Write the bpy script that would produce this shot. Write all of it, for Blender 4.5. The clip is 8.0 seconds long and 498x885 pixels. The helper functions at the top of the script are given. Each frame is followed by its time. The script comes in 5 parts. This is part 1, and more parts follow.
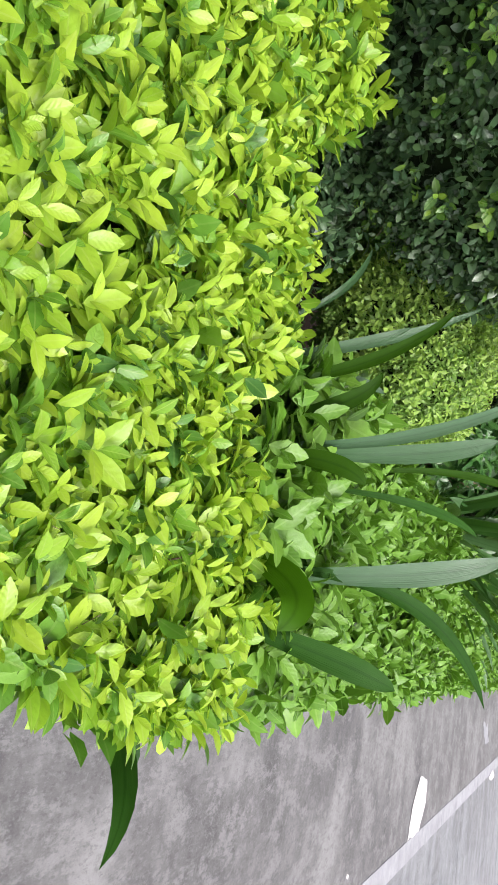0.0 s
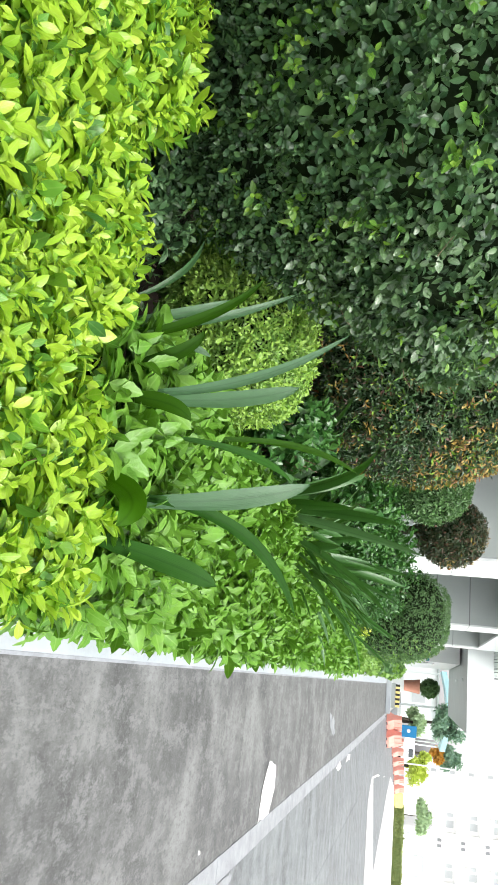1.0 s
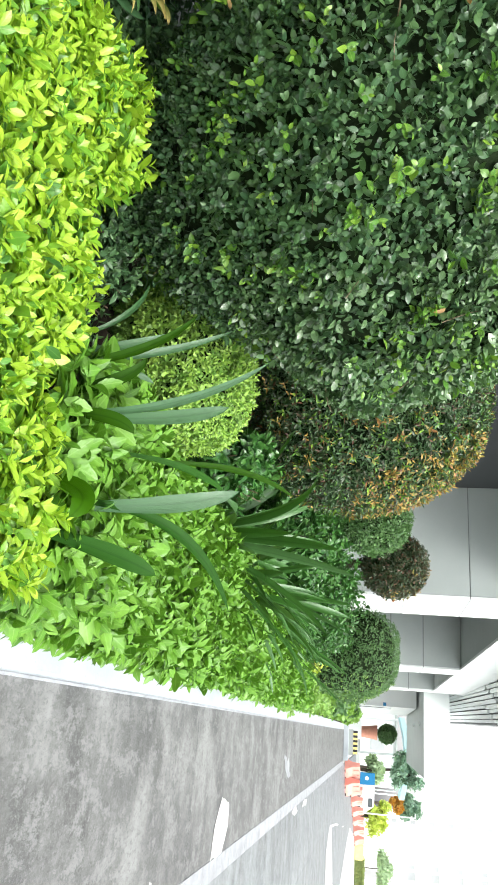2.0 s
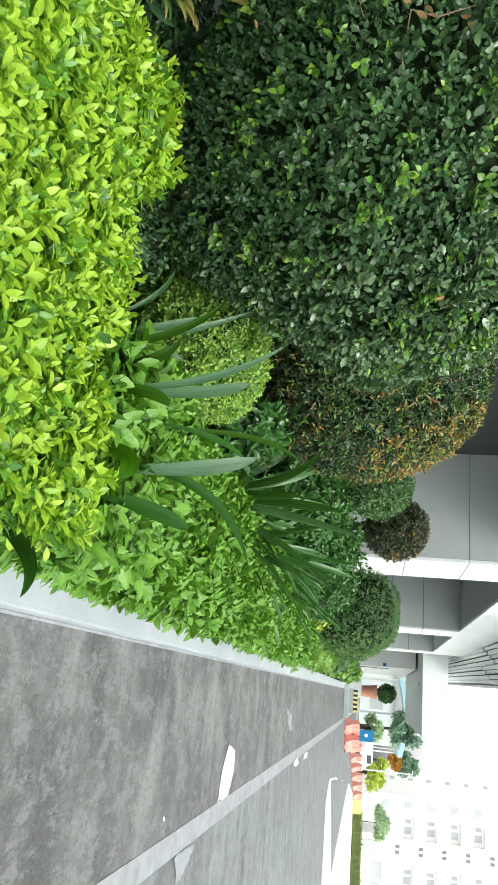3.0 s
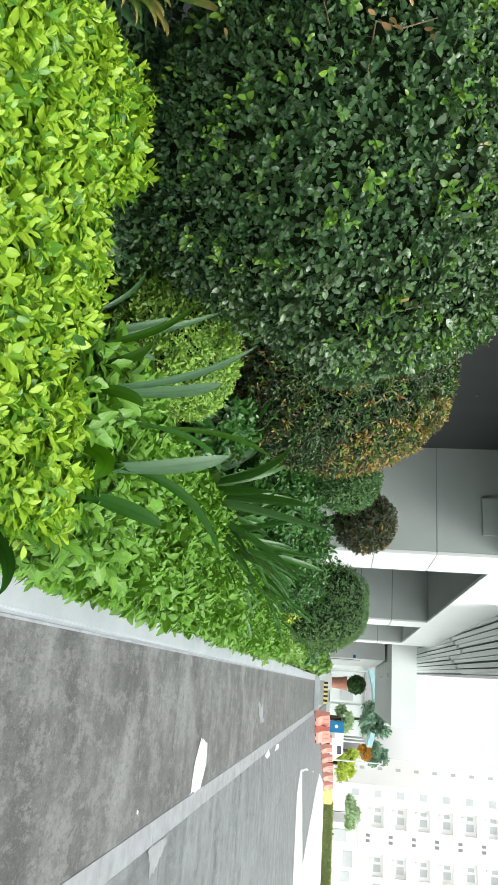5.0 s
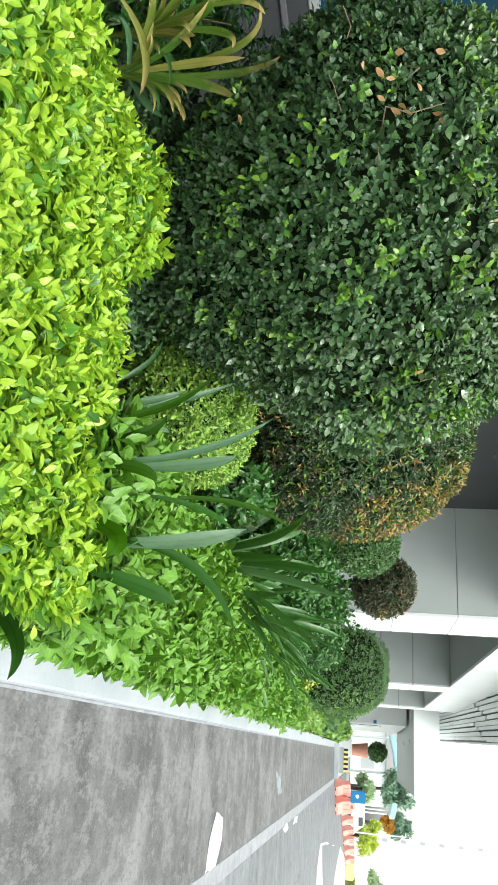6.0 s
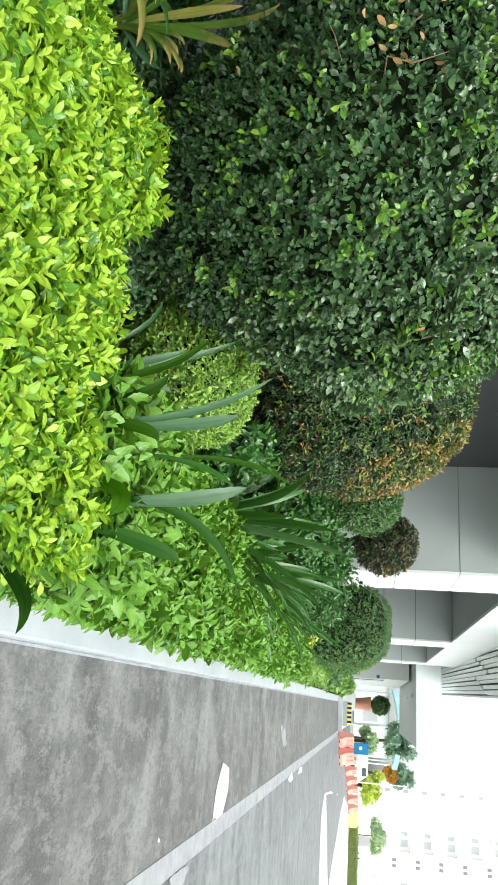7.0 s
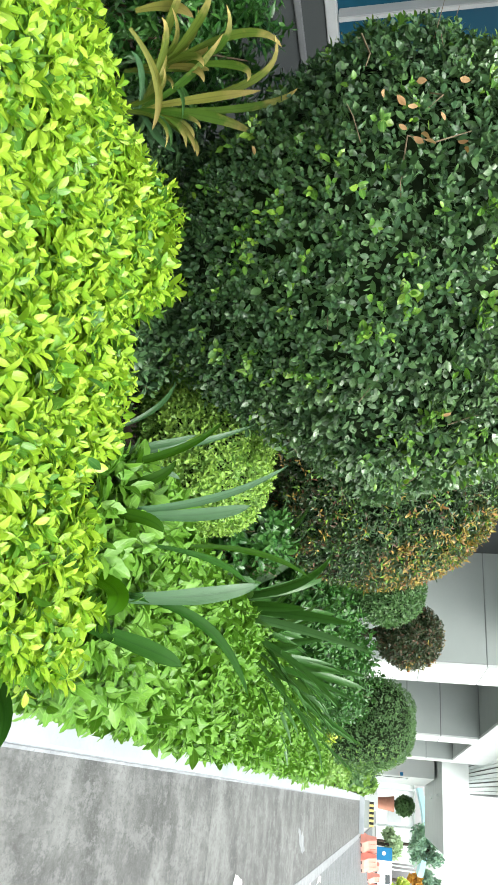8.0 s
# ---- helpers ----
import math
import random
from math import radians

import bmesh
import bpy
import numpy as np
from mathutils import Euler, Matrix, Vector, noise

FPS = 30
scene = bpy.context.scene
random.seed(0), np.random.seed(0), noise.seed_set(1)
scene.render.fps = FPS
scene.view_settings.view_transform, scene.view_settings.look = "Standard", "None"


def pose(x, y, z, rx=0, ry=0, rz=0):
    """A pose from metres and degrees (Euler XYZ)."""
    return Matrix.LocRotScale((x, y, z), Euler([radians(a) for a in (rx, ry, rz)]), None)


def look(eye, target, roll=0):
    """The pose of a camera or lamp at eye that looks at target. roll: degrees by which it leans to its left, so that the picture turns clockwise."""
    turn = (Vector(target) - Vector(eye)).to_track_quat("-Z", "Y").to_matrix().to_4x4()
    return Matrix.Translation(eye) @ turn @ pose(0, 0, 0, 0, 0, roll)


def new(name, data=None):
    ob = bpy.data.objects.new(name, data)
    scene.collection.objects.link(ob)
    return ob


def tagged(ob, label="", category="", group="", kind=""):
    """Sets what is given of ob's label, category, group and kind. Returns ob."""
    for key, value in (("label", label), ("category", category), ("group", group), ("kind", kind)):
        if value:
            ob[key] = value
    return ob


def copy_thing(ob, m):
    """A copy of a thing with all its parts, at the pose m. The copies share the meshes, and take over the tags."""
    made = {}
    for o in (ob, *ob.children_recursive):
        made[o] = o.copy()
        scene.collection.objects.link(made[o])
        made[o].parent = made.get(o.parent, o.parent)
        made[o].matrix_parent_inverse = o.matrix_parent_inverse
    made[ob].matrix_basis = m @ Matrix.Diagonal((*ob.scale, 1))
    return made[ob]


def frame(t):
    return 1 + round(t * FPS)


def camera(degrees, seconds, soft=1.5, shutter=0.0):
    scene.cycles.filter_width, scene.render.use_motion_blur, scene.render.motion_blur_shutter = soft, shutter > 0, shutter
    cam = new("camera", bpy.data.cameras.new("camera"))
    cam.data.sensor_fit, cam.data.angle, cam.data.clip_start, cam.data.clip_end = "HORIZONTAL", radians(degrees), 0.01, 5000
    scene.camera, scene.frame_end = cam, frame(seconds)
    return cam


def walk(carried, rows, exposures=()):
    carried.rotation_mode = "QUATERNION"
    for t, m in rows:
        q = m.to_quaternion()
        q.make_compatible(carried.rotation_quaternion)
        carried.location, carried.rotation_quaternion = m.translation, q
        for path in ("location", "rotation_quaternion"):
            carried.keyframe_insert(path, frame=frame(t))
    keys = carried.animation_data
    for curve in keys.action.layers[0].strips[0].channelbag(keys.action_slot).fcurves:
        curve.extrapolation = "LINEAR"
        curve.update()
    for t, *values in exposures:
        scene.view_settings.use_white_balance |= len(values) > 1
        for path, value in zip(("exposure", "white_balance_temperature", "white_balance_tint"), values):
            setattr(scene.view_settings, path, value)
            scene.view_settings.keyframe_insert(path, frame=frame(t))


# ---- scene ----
cam = camera(37.5, 8.0, 1.5)
PATH = [
    (0, (-0.236, 0.44, 1.282), (-0.719, 2.19, 0.443), 93.4),
    (0.5, (-0.121, 0.372, 1.364), (-0.543, 2.228, 0.75), 92.6),
    (1, (-0.032, 0.263, 1.414), (-0.615, 2.118, 0.945), 92.1),
    (1.5, (0.047, 0.164, 1.481), (-0.751, 1.966, 1.137), 89.5),
    (1.7, (0.079, 0.13, 1.504), (-0.677, 1.943, 1.128), 90.1),
    (2.8, (0.193, -0.157, 1.54), (-0.44, 1.717, 1.247), 92.0),
    (3, (0.198, -0.193, 1.53), (-0.424, 1.673, 1.165), 92.0),
    (3.5, (0.217, -0.214, 1.532), (-0.333, 1.692, 1.271), 92.0),
    (4, (0.216, -0.213, 1.537), (-0.344, 1.686, 1.255), 91.4),
    (5.3, (0.189, -0.253, 1.525), (-0.454, 1.616, 1.22), 91.7),
    (5.5, (0.17, -0.242, 1.513), (-0.499, 1.61, 1.166), 91.7),
    (6, (0.154, -0.249, 1.535), (-0.603, 1.572, 1.204), 90.9),
    (6.5, (0.172, -0.279, 1.555), (-0.544, 1.567, 1.275), 91.2),
    (7, (0.163, -0.257, 1.543), (-0.493, 1.602, 1.204), 91.0),
    (7.5, (0.139, -0.171, 1.525), (-0.601, 1.647, 1.14), 91.4),
    (8, (0.083, -0.123, 1.534), (-0.772, 1.642, 1.14), 90.4),
]
EXPOSURES = [(0, 1.46, 6500, 22), (0.5, 1.54, 6500, 12), (1, 1.56, 6500, 11), (1.5, 1.92, 6500, 11), (3, 1.30, 6500, 6), (3.5, 1.08, 6500, 6), (4, 1.13, 6500, 6), (5.5, 1.28, 6500, 6), (6, 1.53, 6500, 7), (6.5, 1.71, 6500, 7), (7, 1.48, 6500, 7), (7.5, 1.53, 6500, 6), (8, 1.78, 6500, 6)]
walk(cam, [(t, look(eye, target, roll)) for t, eye, target, roll in PATH], EXPOSURES)


# ---- world and light ----
SUN_UP, SUN_TURN = 54.0, 122.0          # degrees above the horizon; degrees from +y towards +x
world = bpy.data.worlds.new("overcast_sky")
scene.world = world
world.use_nodes = True
wt = world.node_tree
wt.nodes.clear()
w_sky = wt.nodes.new("ShaderNodeTexSky")
w_sky.sky_type = "NISHITA"
w_sky.sun_disc = False
w_sky.sun_elevation = radians(SUN_UP)
w_sky.sun_rotation = radians(SUN_TURN)
w_sky.dust_density = 3.0
w_bw = wt.nodes.new("ShaderNodeRGBToBW")
w_mix = wt.nodes.new("ShaderNodeMix")
w_mix.data_type = "RGBA"
w_mix.inputs[0].default_value = 0.96
w_bg = wt.nodes.new("ShaderNodeBackground")
w_bg.inputs["Strength"].default_value = 0.15
w_out = wt.nodes.new("ShaderNodeOutputWorld")
wt.links.new(w_sky.outputs[0], w_bw.inputs[0])
wt.links.new(w_sky.outputs[0], w_mix.inputs[6])
wt.links.new(w_bw.outputs[0], w_mix.inputs[7])
wt.links.new(w_mix.outputs[2], w_bg.inputs["Color"])
wt.links.new(w_bg.outputs[0], w_out.inputs["Surface"])

sun_data = bpy.data.lights.new("sun", "SUN")
sun_data.energy = 1.0
sun_data.angle = radians(25)
sun_data.color = (1.0, 0.97, 0.92)
sun = new("sun", sun_data)
sun_way = Vector((math.sin(radians(SUN_TURN)) * math.cos(radians(SUN_UP)), math.cos(radians(SUN_TURN)) * math.cos(radians(SUN_UP)), math.sin(radians(SUN_UP))))
sun.matrix_world = look(sun_way * 40, (0, 0, 0))


# ---- materials ----
def blank(name):
    m = bpy.data.materials.new(name)
    m.use_nodes = True
    m.node_tree.nodes.clear()
    return m, m.node_tree


def link(nt, a, b):
    nt.links.new(a, b)


def math_node(nt, op, a, b=None, c=None):
    n = nt.nodes.new("ShaderNodeMath")
    n.operation = op
    for i, v in enumerate((a, b, c)):
        if v is None:
            continue
        if isinstance(v, (int, float)):
            n.inputs[i].default_value = v
        else:
            nt.links.new(v, n.inputs[i])
    return n.outputs[0]


def mix_node(nt, f, a, b, blend="MIX"):
    n = nt.nodes.new("ShaderNodeMix")
    n.data_type = "RGBA"
    n.blend_type = blend
    for i, v in ((0, f), (6, a), (7, b)):
        if isinstance(v, (int, float)):
            n.inputs[i].default_value = v
        elif isinstance(v, tuple):
            n.inputs[i].default_value = (*v, 1)
        else:
            nt.links.new(v, n.inputs[i])
    return n.outputs[2]


def ramp_node(nt, f, stops, ease="LINEAR"):
    n = nt.nodes.new("ShaderNodeValToRGB")
    n.color_ramp.interpolation = ease
    e = n.color_ramp.elements
    while len(e) < len(stops):
        e.new(0.5)
    for i, (p, c) in enumerate(stops):
        e[i].position = p
        e[i].color = (*c, 1) if isinstance(c, tuple) else (c, c, c, 1)
    nt.links.new(f, n.inputs[0])
    return n.outputs[0]


def noise_node(nt, where, scale, detail=4.0, rough=0.55, stretch=None):
    if stretch:
        mp = nt.nodes.new("ShaderNodeMapping")
        mp.inputs["Scale"].default_value = stretch
        nt.links.new(where, mp.inputs[0])
        where = mp.outputs[0]
    n = nt.nodes.new("ShaderNodeTexNoise")
    n.inputs["Scale"].default_value = scale
    n.inputs["Detail"].default_value = detail
    n.inputs["Roughness"].default_value = rough
    nt.links.new(where, n.inputs["Vector"])
    return n.outputs[0]


def bump_node(nt, height, strength, distance):
    n = nt.nodes.new("ShaderNodeBump")
    n.inputs["Strength"].default_value = strength
    n.inputs["Distance"].default_value = distance
    nt.links.new(height, n.inputs["Height"])
    return n.outputs[0]


def principled(nt, color, rough, metal=0.0, normal=None, spec=0.5):
    n = nt.nodes.new("ShaderNodeBsdfPrincipled")
    for key, v in (("Base Color", color), ("Roughness", rough)):
        if isinstance(v, tuple):
            n.inputs[key].default_value = (*v, 1)
        elif isinstance(v, (int, float)):
            n.inputs[key].default_value = v
        else:
            nt.links.new(v, n.inputs[key])
    n.inputs["Metallic"].default_value = metal
    n.inputs["Specular IOR Level"].default_value = spec
    if normal is not None:
        nt.links.new(normal, n.inputs["Normal"])
    return n.outputs[0]


def finish(nt, shader):
    out = nt.nodes.new("ShaderNodeOutputMaterial")
    nt.links.new(shader, out.inputs["Surface"])


def random_value(nt):
    geo = nt.nodes.new("ShaderNodeNewGeometry")
    info = nt.nodes.new("ShaderNodeObjectInfo")
    return math_node(nt, "FRACT", math_node(nt, "ADD", geo.outputs["Random Per Island"], info.outputs["Random"])), geo


def leaf_material(name, stops, rough=0.38, thin=0.3, rib=(0.5, 0.6, 0.2), rib_mix=0.35, veins=9.0, spec=0.5, mottle=0.25, crinkle=1.0, blister=0.06):
    """Leaf: a colour for each leaf, pale midrib, side veins in relief, light passing through."""
    m, nt = blank(name)
    rnd, geo = random_value(nt)
    color = ramp_node(nt, rnd, stops)
    blot = noise_node(nt, geo.outputs["Position"], 55.0, 3.0)
    dim = math_node(nt, "ADD", math_node(nt, "MULTIPLY", blot, mottle * 2), 1 - mottle)
    hsv = nt.nodes.new("ShaderNodeHueSaturation")
    link(nt, color, hsv.inputs["Color"])
    link(nt, dim, hsv.inputs["Value"])
    uv = nt.nodes.new("ShaderNodeUVMap")
    sep = nt.nodes.new("ShaderNodeSeparateXYZ")
    link(nt, uv.outputs[0], sep.inputs[0])
    off = math_node(nt, "ABSOLUTE", math_node(nt, "SUBTRACT", sep.outputs[0], 0.5))
    rib_f = math_node(nt, "MULTIPLY", math_node(nt, "LESS_THAN", off, 0.045), rib_mix)
    wave = math_node(nt, "SINE", math_node(nt, "MULTIPLY", math_node(nt, "SUBTRACT", sep.outputs[1], math_node(nt, "MULTIPLY", off, 0.5)), veins * 6.283))
    vein_f = math_node(nt, "MULTIPLY", math_node(nt, "GREATER_THAN", wave, 0.9), rib_mix * 0.05)
    color = mix_node(nt, math_node(nt, "MAXIMUM", rib_f, vein_f), hsv.outputs[0], rib)
    crimp = noise_node(nt, geo.outputs["Position"], 190.0, 2.0)
    relief = math_node(nt, "ADD", math_node(nt, "MULTIPLY", wave, -blister), math_node(nt, "ADD", blot, math_node(nt, "MULTIPLY", crimp, 0.35 * crinkle)))
    nrm = bump_node(nt, relief, 0.55, 0.0018)
    gloss = math_node(nt, "ADD", math_node(nt, "MULTIPLY", blot, 0.25), rough - 0.12)
    face = principled(nt, color, gloss, normal=nrm, spec=spec)
    if thin <= 0:
        finish(nt, face)
        return m
    tr = nt.nodes.new("ShaderNodeBsdfTranslucent")
    link(nt, mix_node(nt, 1.0, color, (0.95, 1.0, 0.6), "MULTIPLY"), tr.inputs[0])
    sh = nt.nodes.new("ShaderNodeMixShader")
    sh.inputs[0].default_value = thin
    link(nt, face, sh.inputs[1])
    link(nt, tr.outputs[0], sh.inputs[2])
    finish(nt, sh.outputs[0])
    return m


def blade_material(name, stops, stripe=0.18, rough=0.36, thin=0.22, dry=None, spec=0.3):
    """Strap leaf: lengthwise ribs, a paler keel, a colour for each blade; dry gives browned ends."""
    m, nt = blank(name)
    info = nt.nodes.new("ShaderNodeObjectInfo")
    geo = nt.nodes.new("ShaderNodeNewGeometry")
    color = ramp_node(nt, math_node(nt, "FRACT", math_node(nt, "ADD", info.outputs["Random"], geo.outputs["Random Per Island"])), stops)
    uv = nt.nodes.new("ShaderNodeUVMap")
    sep = nt.nodes.new("ShaderNodeSeparateXYZ")
    link(nt, uv.outputs[0], sep.inputs[0])
    line = noise_node(nt, uv.outputs[0], 1.0, 3.0, 0.6, (26, 1.2, 1))
    color = mix_node(nt, math_node(nt, "MULTIPLY", line, stripe * 1.4), color, (0.11, 0.26, 0.035))
    blot = noise_node(nt, geo.outputs["Position"], 30.0, 4.0)
    color = mix_node(nt, math_node(nt, "MULTIPLY", blot, 0.45), color, (0.55, 0.62, 0.5), "MULTIPLY")
    keel = math_node(nt, "ABSOLUTE", math_node(nt, "SUBTRACT", sep.outputs[0], 0.5))
    color = mix_node(nt, ramp_node(nt, keel, [(0.0, 0.6), (0.09, 0.0)]), color, (0.5, 0.6, 0.5), "MULTIPLY")
    if dry:
        at_end = ramp_node(nt, math_node(nt, "ADD", sep.outputs[1], math_node(nt, "MULTIPLY", math_node(nt, "SUBTRACT", blot, 0.5), 0.5)), [(0.6, 0.0), (1.0, 0.75)])
        color = mix_node(nt, at_end, color, dry)
    nrm = bump_node(nt, line, 0.5, 0.002)
    face = principled(nt, color, rough, normal=nrm, spec=spec)
    tr = nt.nodes.new("ShaderNodeBsdfTranslucent")
    link(nt, mix_node(nt, 1.0, color, (1.0, 1.0, 0.5), "MULTIPLY"), tr.inputs[0])
    sh = nt.nodes.new("ShaderNodeMixShader")
    sh.inputs[0].default_value = thin
    link(nt, face, sh.inputs[1])
    link(nt, tr.outputs[0], sh.inputs[2])
    finish(nt, sh.outputs[0])
    return m


def surface(name, low, high, scale=4.0, grain=60.0, rough=0.7, relief=0.002, metal=0.0, spec=0.4, stretch=None, speck=0.0):
    """A plain surface: two tones in broad patches, fine grain and relief."""
    m, nt = blank(name)
    geo = nt.nodes.new("ShaderNodeNewGeometry")
    pos = geo.outputs["Position"]
    broad = noise_node(nt, pos, scale, 5.0, 0.6, stretch)
    fine = noise_node(nt, pos, grain, 4.0, 0.6)
    f = math_node(nt, "ADD", math_node(nt, "MULTIPLY", broad, 0.75), math_node(nt, "MULTIPLY", fine, 0.25))
    color = ramp_node(nt, f, [(0.3, low), (0.7, high)])
    if speck:
        color = mix_node(nt, math_node(nt, "MULTIPLY", math_node(nt, "GREATER_THAN", fine, 0.66), speck), color, tuple(v * 0.35 for v in low))
    finish(nt, principled(nt, color, rough, metal, bump_node(nt, fine, 0.4, relief), spec))
    return m


def concrete_material(name, dark, mid, pale, streak=1.0, rough=0.62, wear=1.0):
    """Trowelled driveway concrete: cross streaks, pale scuffs, black mould specks, pitted grain."""
    m, nt = blank(name)
    geo = nt.nodes.new("ShaderNodeNewGeometry")
    pos = geo.outputs["Position"]
    big = noise_node(nt, pos, 1.1, 5.0, 0.6, (0.7, 1.0, 1))
    cross = noise_node(nt, pos, 1.0, 6.0, 0.65, (1.2, 2.2, 1))
    scuff = noise_node(nt, pos, 6.0, 8.0, 0.75, (1.2, 0.7, 1))
    fine = noise_node(nt, pos, 90.0, 4.0, 0.7)
    f = math_node(nt, "ADD", math_node(nt, "MULTIPLY", big, 0.45), math_node(nt, "MULTIPLY", cross, 0.32 * streak))
    f = math_node(nt, "ADD", f, math_node(nt, "MULTIPLY", scuff, 0.23 + 0.32 * (1 - streak)))
    color = ramp_node(nt, f, [(0.43, dark), (0.50, mid), (0.60, pale)])
    worn = ramp_node(nt, noise_node(nt, pos, 5.0, 9.0, 0.8, (1.2, 0.6, 1)), [(0.51, 0.0), (0.565, 1.0)])
    color = mix_node(nt, math_node(nt, "MULTIPLY", worn, 0.7 * wear), color, pale)
    mould = ramp_node(nt, noise_node(nt, pos, 26.0, 7.0, 0.85, (1.2, 0.6, 1)), [(0.51, 0.0), (0.58, 1.0)])
    color = mix_node(nt, math_node(nt, "MULTIPLY", mould, 0.5 * wear), color, tuple(v * 0.6 for v in dark))
    grit = ramp_node(nt, noise_node(nt, pos, 50.0, 5.0, 0.85, (1.2, 0.6, 1)), [(0.52, 0.0), (0.60, 1.0)])
    color = mix_node(nt, math_node(nt, "MULTIPLY", grit, 0.4 * wear), color, pale)
    color = mix_node(nt, math_node(nt, "MULTIPLY", fine, 0.2), color, mid)
    gloss = ramp_node(nt, big, [(0.35, rough - 0.14), (0.65, rough + 0.12)])
    nrm = bump_node(nt, math_node(nt, "ADD", fine, math_node(nt, "MULTIPLY", scuff, 0.6)), 0.5, 0.003)
    finish(nt, principled(nt, color, gloss, normal=nrm, spec=0.45))
    return m


def glass_material(name, color, rough=0.05):
    m, nt = blank(name)
    geo = nt.nodes.new("ShaderNodeNewGeometry")
    w = noise_node(nt, geo.outputs["Position"], 1.5, 2.0)
    finish(nt, principled(nt, mix_node(nt, math_node(nt, "MULTIPLY", w, 0.4), color, tuple(v * 0.5 for v in color)), rough, normal=bump_node(nt, w, 0.05, 0.01), spec=0.12))
    return m


GOLD = leaf_material("golden_leaf", [(0.0, (0.385, 0.57, 0.044)), (0.3, (0.315, 0.515, 0.040)), (0.6, (0.405, 0.59, 0.052)), (0.8, (0.35, 0.55, 0.042)), (0.93, (0.24, 0.44, 0.03)), (1.0, (0.17, 0.36, 0.03))], 0.34, 0.40, (0.45, 0.58, 0.16), 0.30, 6.0, spec=0.5, crinkle=1.0, blister=0.09)
HALF = leaf_material("half_grown_hedge_leaf", [(0.0, (0.235, 0.44, 0.030)), (0.35, (0.305, 0.50, 0.032)), (0.7, (0.165, 0.365, 0.03)), (1.0, (0.115, 0.29, 0.03))], 0.32, 0.38, (0.35, 0.48, 0.14), 0.3, 6.0, spec=0.5, blister=0.09)
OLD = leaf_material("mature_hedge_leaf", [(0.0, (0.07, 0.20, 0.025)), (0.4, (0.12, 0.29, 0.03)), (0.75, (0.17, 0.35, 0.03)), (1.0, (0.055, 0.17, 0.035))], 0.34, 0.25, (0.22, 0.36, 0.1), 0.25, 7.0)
BROAD = leaf_material("broad_hedge_leaf", [(0.0, (0.082, 0.212, 0.018)), (0.35, (0.108, 0.262, 0.023)), (0.75, (0.142, 0.305, 0.034)), (1.0, (0.054, 0.158, 0.014))], 0.38, 0.24, (0.24, 0.41, 0.11), 0.3, 6.0, spec=0.35, mottle=0.30, crinkle=1.6, blister=0.12)
DARK = leaf_material("dark_glossy_leaf", [(0.0, (0.033, 0.080, 0.034)), (0.4, (0.054, 0.119, 0.045)), (0.8, (0.085, 0.168, 0.056)), (1.0, (0.042, 0.099, 0.044))], 0.33, 0.14, (0.10, 0.2, 0.09), 0.22, 6.0, spec=0.45)
FRESH = leaf_material("fresh_shoot_leaf", [(0.0, (0.07, 0.19, 0.03)), (0.6, (0.12, 0.27, 0.035)), (1.0, (0.20, 0.35, 0.04))], 0.3, 0.3, (0.35, 0.5, 0.15), 0.2, 6.0)
GARDENIA = leaf_material("shade_oval_leaf", [(0.0, (0.024, 0.096, 0.020)), (0.5, (0.040, 0.136, 0.024)), (1.0, (0.064, 0.176, 0.032))], 0.3, 0.2, (0.15, 0.3, 0.1), 0.25, 6.0)
DEAD = leaf_material("dry_leaf", [(0.0, (0.36, 0.21, 0.10)), (0.6, (0.44, 0.29, 0.15)), (1.0, (0.30, 0.16, 0.08))], 0.6, 0.2, (0.3, 0.17, 0.07), 0.3, 6.0, spec=0.2)
EUGENIA = leaf_material("bronze_tip_leaf", [(0.0, (0.38, 0.215, 0.055)), (0.35, (0.42, 0.300, 0.080)), (0.6, (0.234, 0.243, 0.045)), (0.85, (0.297, 0.108, 0.054)), (1.0, (0.144, 0.198, 0.041))], 0.34, 0.25, (0.5, 0.34, 0.1), 0.2, 6.0)
LIME = leaf_material("lime_leaf", [(0.0, (0.16, 0.32, 0.06)), (0.5, (0.21, 0.37, 0.07)), (1.0, (0.12, 0.27, 0.045))], 0.38, 0.28, (0.4, 0.5, 0.14), 0.2, 6.0)
LIME_TIP = leaf_material("lime_tip_leaf", [(0.0, (0.25, 0.43, 0.07)), (0.5, (0.31, 0.49, 0.085)), (1.0, (0.21, 0.39, 0.06))], 0.4, 0.32, (0.4, 0.5, 0.14), 0.2, 6.0)
DOME = leaf_material("dome_leaf", [(0.0, (0.044, 0.119, 0.035)), (0.5, (0.075, 0.167, 0.048)), (1.0, (0.106, 0.216, 0.066))], 0.42, 0.2, (0.15, 0.27, 0.08), 0.2, 5.0)
# Paler grey-green leaf colour that paints the open sky's sheen on the ball.
SHEEN = leaf_material("greyish_small_leaf", [(0.0, (0.062, 0.122, 0.050)), (0.6, (0.088, 0.160, 0.064)), (1.0, (0.072, 0.145, 0.050))], 0.3, 0.15, (0.2, 0.3, 0.15), 0.2, 5.0, spec=0.65)
MAROON = leaf_material("maroon_leaf", [(0.0, (0.022, 0.054, 0.020)), (0.6, (0.036, 0.065, 0.022)), (0.85, (0.065, 0.050, 0.023)), (1.0, (0.115, 0.043, 0.025))], 0.38, 0.12, (0.14, 0.1, 0.06), 0.2, 5.0)
